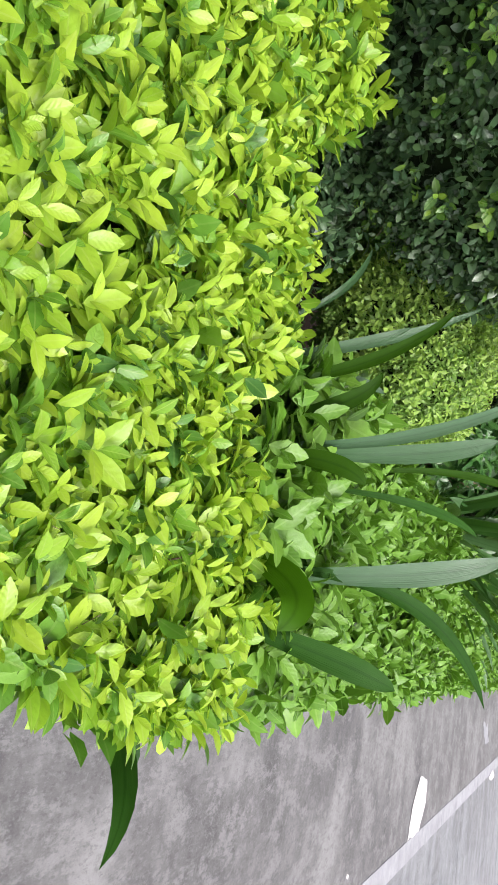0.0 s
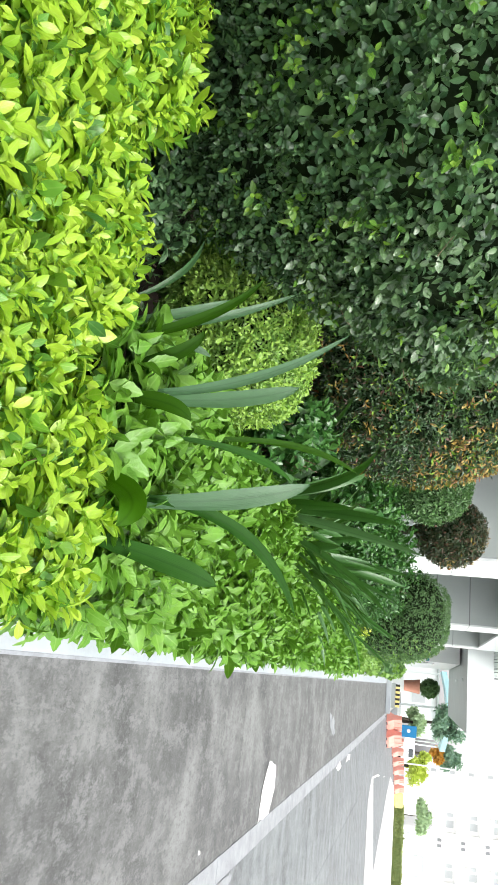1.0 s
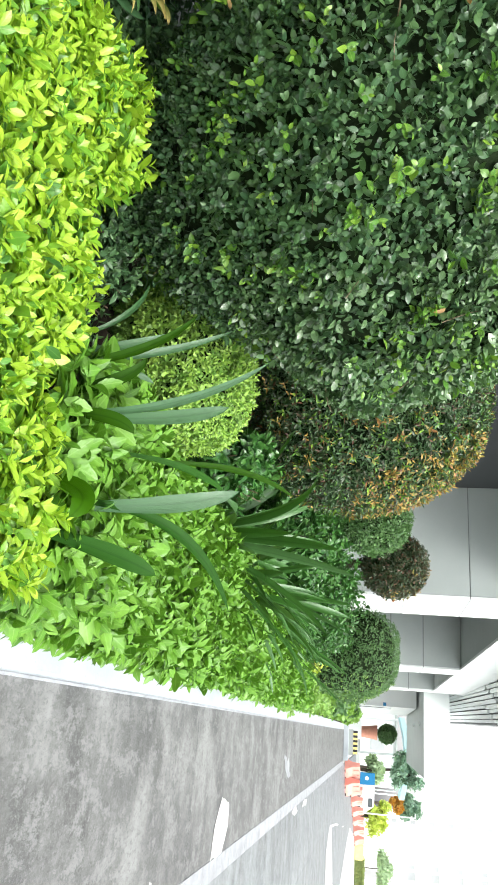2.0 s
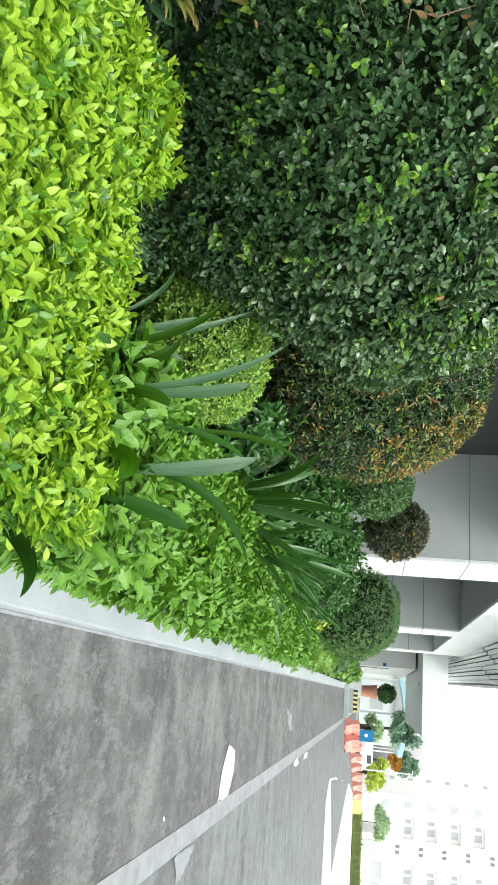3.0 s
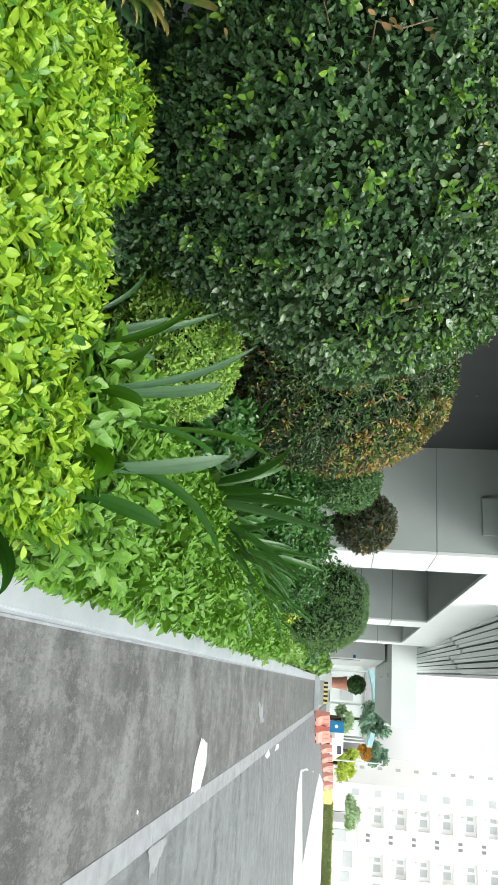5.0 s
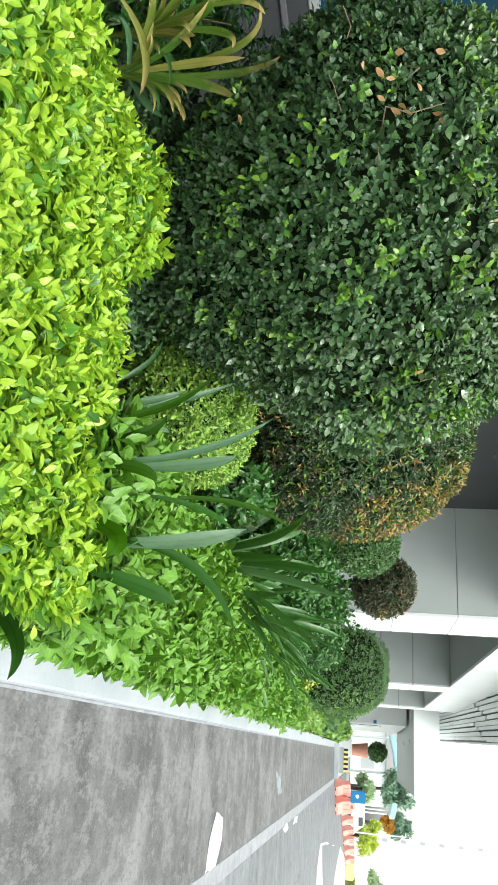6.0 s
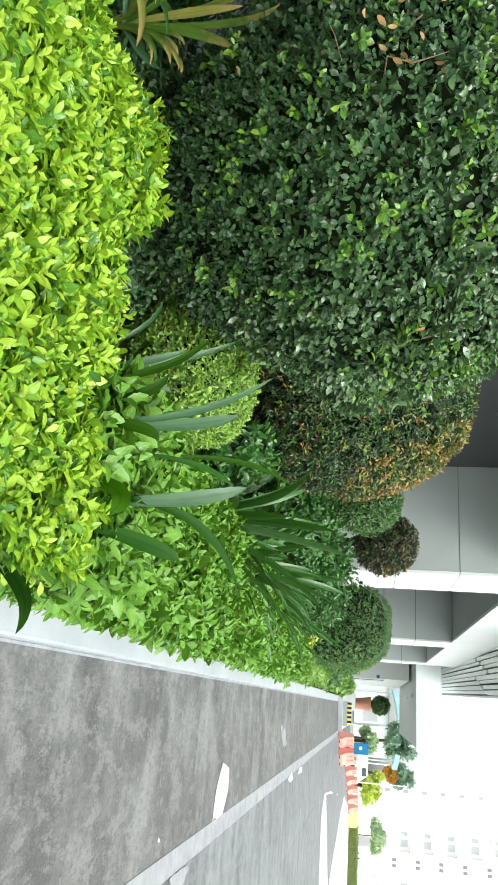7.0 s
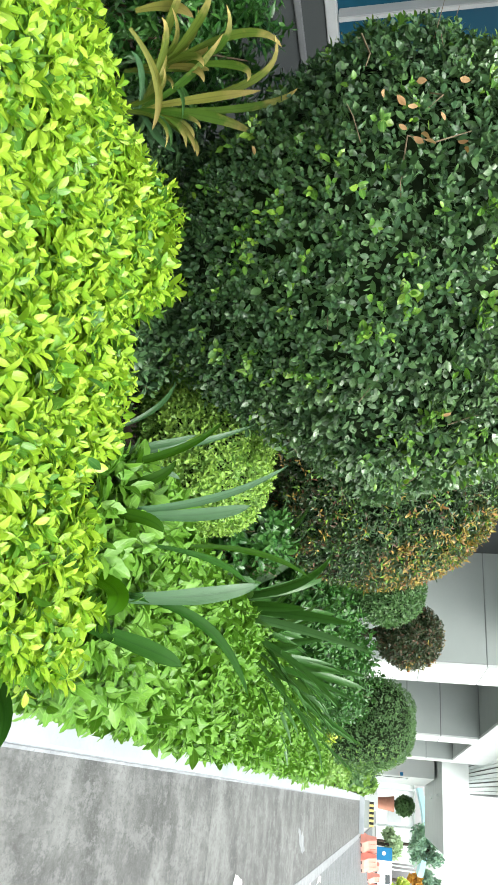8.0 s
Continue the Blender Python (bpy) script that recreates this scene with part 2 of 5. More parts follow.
# FAR_LEAF and FAR_OLIVE are paled: the bright distant haze is in their colour.
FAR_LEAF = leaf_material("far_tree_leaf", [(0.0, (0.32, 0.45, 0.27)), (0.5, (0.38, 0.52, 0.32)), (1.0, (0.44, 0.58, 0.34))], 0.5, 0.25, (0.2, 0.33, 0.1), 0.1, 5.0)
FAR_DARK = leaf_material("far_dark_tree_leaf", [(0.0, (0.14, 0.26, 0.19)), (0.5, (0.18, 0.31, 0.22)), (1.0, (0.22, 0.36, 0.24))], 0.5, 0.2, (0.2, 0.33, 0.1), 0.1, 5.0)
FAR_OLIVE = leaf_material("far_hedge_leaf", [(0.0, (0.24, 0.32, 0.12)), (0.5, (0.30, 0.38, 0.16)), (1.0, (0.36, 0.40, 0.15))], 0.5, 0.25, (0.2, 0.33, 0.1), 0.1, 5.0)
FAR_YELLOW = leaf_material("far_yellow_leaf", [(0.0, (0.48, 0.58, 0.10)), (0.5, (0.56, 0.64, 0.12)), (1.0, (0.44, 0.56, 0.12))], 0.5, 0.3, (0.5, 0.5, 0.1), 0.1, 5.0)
FAR_ORANGE = leaf_material("far_orange_leaf", [(0.0, (0.55, 0.22, 0.03)), (1.0, (0.45, 0.3, 0.05))], 0.5, 0.3, (0.5, 0.3, 0.1), 0.1, 5.0)
STRAP = blade_material("strap_leaf", [(0.0, (0.013, 0.062, 0.006)), (0.4, (0.019, 0.080, 0.008)), (0.7, (0.028, 0.092, 0.016)), (1.0, (0.016, 0.070, 0.007))], 0.08, 0.45, 0.2, spec=0.08)
SPIDER = blade_material("spider_lily_leaf", [(0.0, (0.034, 0.120, 0.020)), (0.4, (0.056, 0.160, 0.038)), (0.7, (0.095, 0.195, 0.085)), (1.0, (0.040, 0.135, 0.024))], 0.14, 0.34, 0.25, spec=0.45)
STRAP_YOUNG = blade_material("young_strap_leaf", [(0.0, (0.032, 0.102, 0.002)), (1.0, (0.024, 0.080, 0.003))], 0.04, 0.45, 0.45, spec=0.1)
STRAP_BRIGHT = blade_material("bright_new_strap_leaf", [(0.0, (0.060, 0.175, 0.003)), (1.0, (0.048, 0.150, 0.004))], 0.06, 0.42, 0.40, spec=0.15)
STRAP_PALE = blade_material("bluish_strap_leaf", [(0.0, (0.062, 0.140, 0.075)), (1.0, (0.044, 0.118, 0.046))], 0.14, 0.34, spec=0.45)
STRAP_DRY = blade_material("browned_strap_leaf", [(0.0, (0.25, 0.22, 0.05)), (0.5, (0.32, 0.27, 0.085)), (1.0, (0.20, 0.20, 0.04))], 0.10, 0.5, 0.3, (0.40, 0.30, 0.12), spec=0.2)
STRAP_OLD = blade_material("yellowed_strap_leaf", [(0.0, (0.045, 0.11, 0.012)), (0.4, (0.085, 0.15, 0.018)), (0.75, (0.15, 0.17, 0.03)), (1.0, (0.06, 0.13, 0.015))], 0.12, 0.4, 0.3, (0.62, 0.46, 0.18))
# Near-black fill for solid cores: shade between the leaves, put into colour.
CORE = surface("inner_shade_dark", (0.006, 0.012, 0.005), (0.02, 0.036, 0.013), 9.0, 70.0, 0.9, 0.02, spec=0.1)
# Inside of the far hedge, lightened by the same painted haze.
HEDGE_CORE = surface("haze_paled_hedge_inside", (0.14, 0.22, 0.10), (0.2, 0.3, 0.14), 6.0, 40.0, 0.9, 0.02, spec=0.1)
BARK = surface("twig_bark", (0.10, 0.075, 0.05), (0.22, 0.17, 0.11), 20.0, 120.0, 0.8, 0.002, spec=0.2)
SOIL = surface("bed_soil", (0.014, 0.012, 0.009), (0.040, 0.031, 0.022), 6.0, 70.0, 0.95, 0.02, spec=0.1, speck=0.4)
DRIVE = concrete_material("stained_driveway_concrete", (0.056, 0.058, 0.057), (0.112, 0.115, 0.113), (0.225, 0.232, 0.229), wear=0.85)
ROAD = concrete_material("smooth_road_concrete", (0.050, 0.058, 0.062), (0.145, 0.160, 0.167), (0.27, 0.290, 0.296), 1.0, 0.52, 0.45)
BAND = surface("faded_line_paint", (0.20, 0.21, 0.22), (0.36, 0.38, 0.40), 5.0, 60.0, 0.6, 0.002, speck=0.5)
WHITE_PAINT = surface("fresh_white_paint", (0.72, 0.72, 0.70), (0.82, 0.82, 0.80), 7.0, 80.0, 0.6, 0.001, speck=0.15)
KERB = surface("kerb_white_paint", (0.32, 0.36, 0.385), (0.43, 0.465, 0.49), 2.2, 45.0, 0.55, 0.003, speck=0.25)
# Very pale concrete: the sunlight on the far ground is in this colour.
APRON = surface("sunlit_apron_paint", (0.55, 0.56, 0.55), (0.74, 0.74, 0.72), 0.6, 30.0, 0.6, 0.003)
GROUND = surface("far_ground", (0.40, 0.41, 0.40), (0.55, 0.55, 0.53), 0.2, 10.0, 0.8, 0.01)
PANEL = surface("grey_cladding", (0.33, 0.375, 0.36), (0.41, 0.455, 0.44), 0.8, 90.0, 0.5, 0.0006)
PANEL_WHITE = surface("white_cladding", (0.69, 0.74, 0.73), (0.75, 0.79, 0.78), 0.7, 90.0, 0.45, 0.0006)
# Dark grey paint, lowered further to hold the shade under the overhang.
RECESS = surface("shade_darkened_render", (0.033, 0.039, 0.040), (0.047, 0.055, 0.056), 1.2, 70.0, 0.75, 0.001)
JOINT = surface("panel_joint", (0.17, 0.185, 0.185), (0.22, 0.235, 0.235), 3.0, 90.0, 0.8, 0.0005)
ALU = surface("window_aluminium", (0.20, 0.21, 0.225), (0.28, 0.29, 0.30), 3.0, 140.0, 0.35, 0.0003, metal=0.6)
PALE_ALU = surface("pale_anodised_frame", (0.30, 0.315, 0.32), (0.38, 0.395, 0.40), 3.0, 140.0, 0.45, 0.0003)
BLUE_GLASS = glass_material("blue_window_glass", (0.010, 0.065, 0.11), 0.35)
DARK_GLASS = glass_material("dark_window_glass", (0.05, 0.06, 0.065), 0.08)
# Glass colour raised to pale grey to carry the far glare.
FLAT_GLASS = glass_material("apartment_window_glass", (0.58, 0.61, 0.62), 0.3)
FLAT_DARK = glass_material("apartment_dark_glass", (0.26, 0.27, 0.28), 0.3)
COOLER = surface("cooler_casing", (0.70, 0.70, 0.69), (0.78, 0.78, 0.77), 1.5, 20.0, 0.7, 0.001)
# Backing for the slats: the shade in the gaps is painted as dark grey.
GAP = surface("gap_shade_grey", (0.12, 0.13, 0.13), (0.17, 0.18, 0.18), 1.5, 20.0, 0.8, 0.001)
APARTMENT = surface("apartment_render", (0.84, 0.84, 0.83), (0.90, 0.90, 0.89), 0.3, 20.0, 0.8, 0.002)
# Orange plastic, paled towards pink by the distant veil painted in.
ORANGE = surface("barrier_plastic", (0.64, 0.25, 0.20), (0.72, 0.33, 0.27), 3.0, 40.0, 0.45, 0.001)
YELLOW = surface("yellow_plastic", (0.78, 0.64, 0.22), (0.86, 0.74, 0.3), 3.0, 40.0, 0.45, 0.001)
BLACK = surface("black_rubber", (0.02, 0.02, 0.02), (0.05, 0.05, 0.05), 5.0, 60.0, 0.7, 0.001)
BLUE = surface("blue_sign_enamel", (0.01, 0.16, 0.36), (0.015, 0.21, 0.44), 2.0, 60.0, 0.4, 0.0004)
TERRACOTTA = surface("terracotta", (0.40, 0.18, 0.12), (0.52, 0.26, 0.18), 4.0, 60.0, 0.8, 0.002)
CYAN_ROOF = surface("pale_blue_roof", (0.36, 0.60, 0.66), (0.45, 0.70, 0.76), 1.0, 30.0, 0.5, 0.001)
TRUNK = surface("tree_bark", (0.035, 0.028, 0.02), (0.075, 0.06, 0.042), 5.0, 50.0, 0.9, 0.01)
CAR_PAINT = surface("white_car_paint", (0.74, 0.75, 0.76), (0.8, 0.8, 0.8), 2.0, 40.0, 0.25, 0.0002)


# ---- building blocks ----
def thing(name, place, label, category, group="", kind=""):
    ob = new(name)
    ob.location = place
    ob.empty_display_size = 0.1
    return tagged(ob, label, category, group, kind)


def adopt(ob, parent):
    ob.parent = parent
    if parent.type == "EMPTY":
        ob.matrix_parent_inverse = Matrix.Translation(-Vector(parent.location))
    return ob


def part(name, bm, material, parent=None, label="", smooth=False):
    """Links a bmesh (in world metres) as one mesh object, under a thing or a part."""
    me = bpy.data.meshes.new(name)
    bmesh.ops.recalc_face_normals(bm, faces=bm.faces[:])
    bm.to_mesh(me)
    bm.free()
    me.materials.append(material)
    if smooth:
        me.polygons.foreach_set("use_smooth", [True] * len(me.polygons))
    ob = new(name, me)
    if parent is not None:
        adopt(ob, parent)
    return tagged(ob, label)


def box(bm, x0, x1, y0, y1, z0, z1, bevel=0.0):
    g = bmesh.ops.create_cube(bm, size=1.0)
    vs = g["verts"]
    bmesh.ops.scale(bm, vec=(x1 - x0, y1 - y0, z1 - z0), verts=vs)
    bmesh.ops.translate(bm, vec=((x0 + x1) / 2, (y0 + y1) / 2, (z0 + z1) / 2), verts=vs)
    if bevel:
        es = list({e for v in vs for e in v.link_edges})
        bmesh.ops.bevel(bm, geom=es, offset=bevel, segments=2, affect="EDGES")
    return bm


def boxes(*rows, bevel=0.0):
    bm = bmesh.new()
    for r in rows:
        box(bm, *r, bevel=bevel)
    return bm


def tube(bm, points, radii, sides=6):
    rings = []
    for i, p in enumerate(points):
        p = Vector(p)
        a = Vector(points[max(i - 1, 0)])
        b = Vector(points[min(i + 1, len(points) - 1)])
        d = (b - a).normalized()
        u = d.orthogonal().normalized()
        v = d.cross(u)
        rings.append([bm.verts.new(p + (u * math.cos(k * 2 * math.pi / sides) + v * math.sin(k * 2 * math.pi / sides)) * radii[i]) for k in range(sides)])
    for r, s in zip(rings, rings[1:]):
        for k in range(sides):
            bm.faces.new((r[k], r[(k + 1) % sides], s[(k + 1) % sides], s[k]))
    bm.faces.new(rings[0][::-1])
    bm.faces.new(rings[-1])
    return bm


def lathe(bm, profile, place, sides=24):
    rings = [[bm.verts.new((place[0] + r * math.cos(k * 2 * math.pi / sides), place[1] + r * math.sin(k * 2 * math.pi / sides), place[2] + z)) for k in range(sides)] for r, z in profile]
    for r, s in zip(rings, rings[1:]):
        for k in range(sides):
            bm.faces.new((r[k], r[(k + 1) % sides], s[(k + 1) % sides], s[k]))
    bm.faces.new(rings[0][::-1])
    bm.faces.new(rings[-1])
    return bm


def ragged(outline, z, seed, rough=0.02, steps=6):
    """A flat patch with an uneven edge."""
    rng = np.random.default_rng(seed)
    bm = bmesh.new()
    vs = []
    for (ax, ay), (bx, by) in zip(outline, outline[1:] + outline[:1]):
        for k in range(steps):
            f = k / steps
            vs.append(bm.verts.new((ax + (bx - ax) * f + rng.normal() * rough, ay + (by - ay) * f + rng.normal() * rough, z)))
    bm.faces.new(vs)
    return bm


# ---- leaves ----
def unit(a):
    return a / np.maximum(np.linalg.norm(a, axis=-1, keepdims=True), 1e-9)


def leaf_shape(ratio, stations, widest=0.45, fold=0.35, curl=0.25, wave=0.0, tooth=0.0):
    """A leaf one unit long: corner places, faces and their texture places."""
    vs, uv, faces = [(0, 0, 0)], [(0.5, 0.0)], []
    k = stations
    for i in range(1, k + 1):
        v = i / (k + 1)
        s = v / widest if v < widest else (1 - v) / (1 - widest)
        w = ratio / 2 * math.sin(min(1, s) * math.pi / 2) ** 0.8
        w *= 1 + (tooth if i % 2 else -tooth)
        drop = -curl * v * v
        lift = wave * (1 if i % 2 else -1) * ratio
        vs += [(-w, v, drop + fold * w + lift), (0, v + 0.004, drop), (w, v, drop + fold * w - lift)]
        uv += [(0.5 - w / ratio, v), (0.5, v), (0.5 + w / ratio, v)]
    vs.append((0, 1, -curl))
    uv.append((0.5, 1.0))
    t = len(vs) - 1
    faces += [(0, 2, 1), (0, 3, 2)]
    for i in range(k - 1):
        a = 1 + 3 * i
        faces += [(a, a + 1, a + 4, a + 3), (a + 1, a + 2, a + 5, a + 4)]
    a = 1 + 3 * (k - 1)
    faces += [(a, a + 1, t), (a + 1, a + 2, t)]
    return np.array(vs, float), faces, np.array(uv, float)


OVAL = leaf_shape(0.48, 4, 0.52, 0.28, 0.24, 0.0, 0.03)
TINY = leaf_shape(0.48, 2, 0.5, 0.28, 0.22)
TOOTHED = leaf_shape(0.43, 6, 0.54, 0.26, 0.22, 0.008, 0.04)
BLUNT = leaf_shape(0.43, 4, 0.54, 0.26, 0.22)
ROUND = leaf_shape(0.58, 3, 0.48, 0.22, 0.18)
NARROW = leaf_shape(0.34, 2, 0.45, 0.3, 0.3)
WAVY = leaf_shape(0.45, 7, 0.44, 0.26, 0.26, 0.025, 0.08)
CLUMP = leaf_shape(0.7, 2, 0.5, 0.3, 0.3)


def leaf_mesh(name, shape, leaves, material):
    """All leaves of a set as one mesh. leaves: origin, axis, normal, length, width factor."""
    vs, faces, uv = shape
    o, a, n, l, w = leaves
    side = np.cross(a, n)
    co = o[:, None] + l[:, None, None] * (vs[None, :, :1] * w[:, None, None] * side[:, None] + vs[None, :, 1:2] * a[:, None] + vs[None, :, 2:] * n[:, None])
    count, k = len(o), len(vs)
    loops = np.concatenate([np.array(f) for f in faces])
    sizes = np.array([len(f) for f in faces])
    starts = np.concatenate([[0], np.cumsum(sizes)[:-1]])
    me = bpy.data.meshes.new(name)
    me.vertices.add(count * k)
    me.vertices.foreach_set("co", co.reshape(-1))
    me.loops.add(count * len(loops))
    me.loops.foreach_set("vertex_index", (np.arange(count)[:, None] * k + loops).reshape(-1).astype(np.int32))
    me.polygons.add(count * len(faces))
    me.polygons.foreach_set("loop_start", (np.arange(count)[:, None] * len(loops) + starts).reshape(-1).astype(np.int32))
    me.polygons.foreach_set("use_smooth", np.ones(count * len(faces), bool))
    me.update(calc_edges=True)
    layer = me.uv_layers.new(name="UVMap")
    layer.data.foreach_set("uv", np.tile(uv[loops], (count, 1)).reshape(-1))
    me.materials.append(material)
    me.validate()
    return me


def shoots(rng, p, n, pairs, step, length, spread=0.45, rise=0.35, deep=0.0, opposite=True, open_to=72, tip_to=28, sag=0.12):
    """Leafy shoot tips at the points p, growing along n: the leaves' origin, axis, normal, length, width, and rank (1 at the tip)."""
    m = len(p)
    d = unit(n + np.array([0, 0, rise]) + rng.normal(size=(m, 3)) * spread)
    u = unit(np.cross(d, rng.normal(size=(m, 3))))
    v = np.cross(d, u)
    start = p - d * (pairs * step * 0.8) - n * (rng.random((m, 1)) * deep)
    turn = rng.random(m) * 6.283
    size = length * rng.uniform(0.72, 1.25, m)
    out = [[], [], [], [], [], []]
    for i in range(pairs):
        f = i / max(pairs - 1, 1)
        for s in range(2 if opposite else 1):
            az = turn + (i * math.pi / 2 + s * math.pi if opposite else i * 2.4) + rng.normal(size=m) * 0.25
            th = np.radians(open_to + (tip_to - open_to) * f + rng.normal(size=m) * 11)
            r = np.cos(az)[:, None] * u + np.sin(az)[:, None] * v
            a = d * np.cos(th)[:, None] + r * np.sin(th)[:, None]
            a = unit(a + np.array([0, 0, -sag]) * rng.random((m, 1)))
            nn = d * np.sin(th)[:, None] - r * np.cos(th)[:, None]
            nn = unit(nn - a * (nn * a).sum(-1, keepdims=True) + np.cross(a, nn) * rng.normal(size=(m, 1)) * 0.25)
            nn = unit(nn - a * (nn * a).sum(-1, keepdims=True))
            out[0].append(start + d * step * (i + rng.random((m, 1)) * 0.4))
            out[1].append(a)
            out[2].append(nn)
            out[3].append(size * (0.75 + 0.5 * math.sin(math.pi * (0.25 + 0.62 * f))) * rng.uniform(0.82, 1.15, m) * (1 - 0.35 * f))
            out[4].append(rng.uniform(0.85, 1.15, m))
            out[5].append(np.full(m, f))
    return [np.concatenate(x) for x in out]


def foliage(name, parent, shape, leaves, material, label="", singles=0, stretch=None, seed=5):
    """The leaves of a plant: singles of them, picked inside a stretch of the plan, as parts; the rest joined."""
    o, a, n, l, w, f = leaves
    keep = np.ones(len(o), bool)
    if singles:
        rng = np.random.default_rng(seed)
        (x0, x1), (y0, y1), (z0, z1) = stretch
        near = np.flatnonzero((f > 0.6) & (o[:, 0] > x0) & (o[:, 0] < x1) & (o[:, 1] > y0) & (o[:, 1] < y1) & (o[:, 2] > z0) & (o[:, 2] < z1))
        pick = rng.permutation(near)[:singles]
        one = np.array([[0, 0, 0]]), np.array([[0, 1, 0]]), np.array([[0, 0, 1]]), np.ones(1), np.ones(1)
        me = leaf_mesh("leaf", shape, [x.astype(float) for x in one], material)
        for i in pick:
            ob = new("leaf", me)
            s = np.cross(a[i], n[i])
            ob.matrix_basis = Matrix([(*(l[i] * np.array((s[r], a[i][r], n[i][r]))), o[i][r]) for r in range(3)] + [(0, 0, 0, 1)])
            adopt(ob, parent)
        keep[pick] = False
    ob = new(name, leaf_mesh(name, shape, [x[keep] for x in (o, a, n, l, w)], material))
    adopt(ob, parent)
    return tagged(ob, label, kind="stuff")


def lumps(p, scale, seed):
    """Smooth unevenness, about -1 to 1, at points."""
    return np.array([noise.noise(Vector((q[0] * scale + seed * 7.3, q[1] * scale, q[2] * scale))) for q in p])


def sphere_points(rng, count, centre, radii, uneven=0.03, keep=lambda n: np.ones(len(n), bool), seed=1, square=2.0, taper=0.0):
    n = unit(rng.normal(size=(count, 3)))
    n = n[keep(n)]
    bump = 1 + uneven * lumps(n, 2.6, seed) + uneven * 0.6 * lumps(n, 7.0, seed + 3)
    r = np.array(radii)
    full = (np.abs(n) ** square).sum(-1) ** (-1 / square)
    q = n * (bump * full)[:, None]
    q[:, :2] *= (1 + taper * np.minimum(q[:, 2:], 0))
    p = np.array(centre) + q * r
    return p, unit(np.sign(n) * np.abs(n) ** (square - 1) / r)


def sphere_core(name, parent, centre, radii, shrink, material=None, square=2.0, taper=0.0):
    bm = bmesh.new()
    bmesh.ops.create_icosphere(bm, subdivisions=4, radius=1.0)
    for v in bm.verts:
        k = (1 + 0.06 * noise.noise(v.co * 4.0)) * (abs(v.co.x) ** square + abs(v.co.y) ** square + abs(v.co.z) ** square) ** (-1 / square)
        g = k * (1 + taper * min(v.co.z, 0))
        v.co = Vector(centre) + Vector((v.co.x * (radii[0] - shrink) * g, v.co.y * (radii[1] - shrink) * g, v.co.z * (radii[2] - shrink) * k))
    return part(name, bm, material or CORE, parent, smooth=True)


def twigs(parent, rng, p, n, length, radius, name="twig", material=None):
    for q, m in zip(p, n):
        bm = bmesh.new()
        d = unit(m + rng.normal(size=3) * 0.9)
        e = q + d * length * rng.uniform(0.6, 1.2)
        mid = (q + e) / 2 + rng.normal(size=3) * length * 0.06
        tube(bm, [q - d * length * 0.5, mid, e], [radius, radius * 0.8, radius * 0.4], 5)
        part(name, bm, material or BARK, parent)


def stem(parent, centre, z0, z1, radius, name="trunk"):
    bm = bmesh.new()
    tube(bm, [(centre[0], centre[1], z0), (centre[0] + 0.02, centre[1] - 0.01, (z0 + z1) / 2), (centre[0], centre[1], z1)], [radius, radius * 0.85, radius * 0.8], 10)
    return part(name, bm, TRUNK, parent)


# ---- strap leaves ----
def blade(parent, p0, p1, p2, width, material, face=(0.4, -0.9, 0.3), gutter=0.25, twist=0.0, name="leaf_blade", tip=0.6, label=""):
    """A strap leaf along a curve from p0 by p1 to p2; face: where its broad side looks."""
    p0, p1, p2, face = (Vector(v) for v in (p0, p1, p2, face))
    bm = bmesh.new()
    lay = bm.loops.layers.uv.new("UVMap")
    rows, steps = [], 14
    for i in range(steps + 1):
        t = i / steps
        c = p0 * (1 - t) ** 2 + p1 * 2 * t * (1 - t) + p2 * t * t
        tan = ((p1 - p0) * (1 - t) + (p2 - p1) * t).normalized()
        side = tan.cross(face).normalized()
        if twist:
            side = Matrix.Rotation(twist * t, 3, tan) @ side
        up = side.cross(tan)
        w = width / 2 * (0.4 + 0.6 * min(1, t / 0.5)) * (1.0 if t < 1 - tip else max(0.0, 1 - ((t - 1 + tip) / tip) ** 2) ** 0.75 * 0.98 + 0.02)
        rows.append([(bm.verts.new(c + side * w * s + up * (gutter * w * (s * s)) + up * 0.02 * width * math.sin(9 * t + 4 * s)), (0.5 + s / 2, t)) for s in (-1, -0.55, 0, 0.55, 1)])
    for r, q in zip(rows, rows[1:]):
        for k in range(4):
            f = bm.faces.new((r[k][0], r[k + 1][0], q[k + 1][0], q[k][0]))
            for lp, uv in zip(f.loops, (r[k][1], r[k + 1][1], q[k + 1][1], q[k][1])):
                lp[lay].uv = uv
    me = bpy.data.meshes.new(name)
    bm.to_mesh(me)
    bm.free()
    me.materials.append(material)
    me.polygons.foreach_set("use_smooth", [True] * len(me.polygons))
    ob = new(name, me)
    adopt(ob, parent)
    return tagged(ob, label)


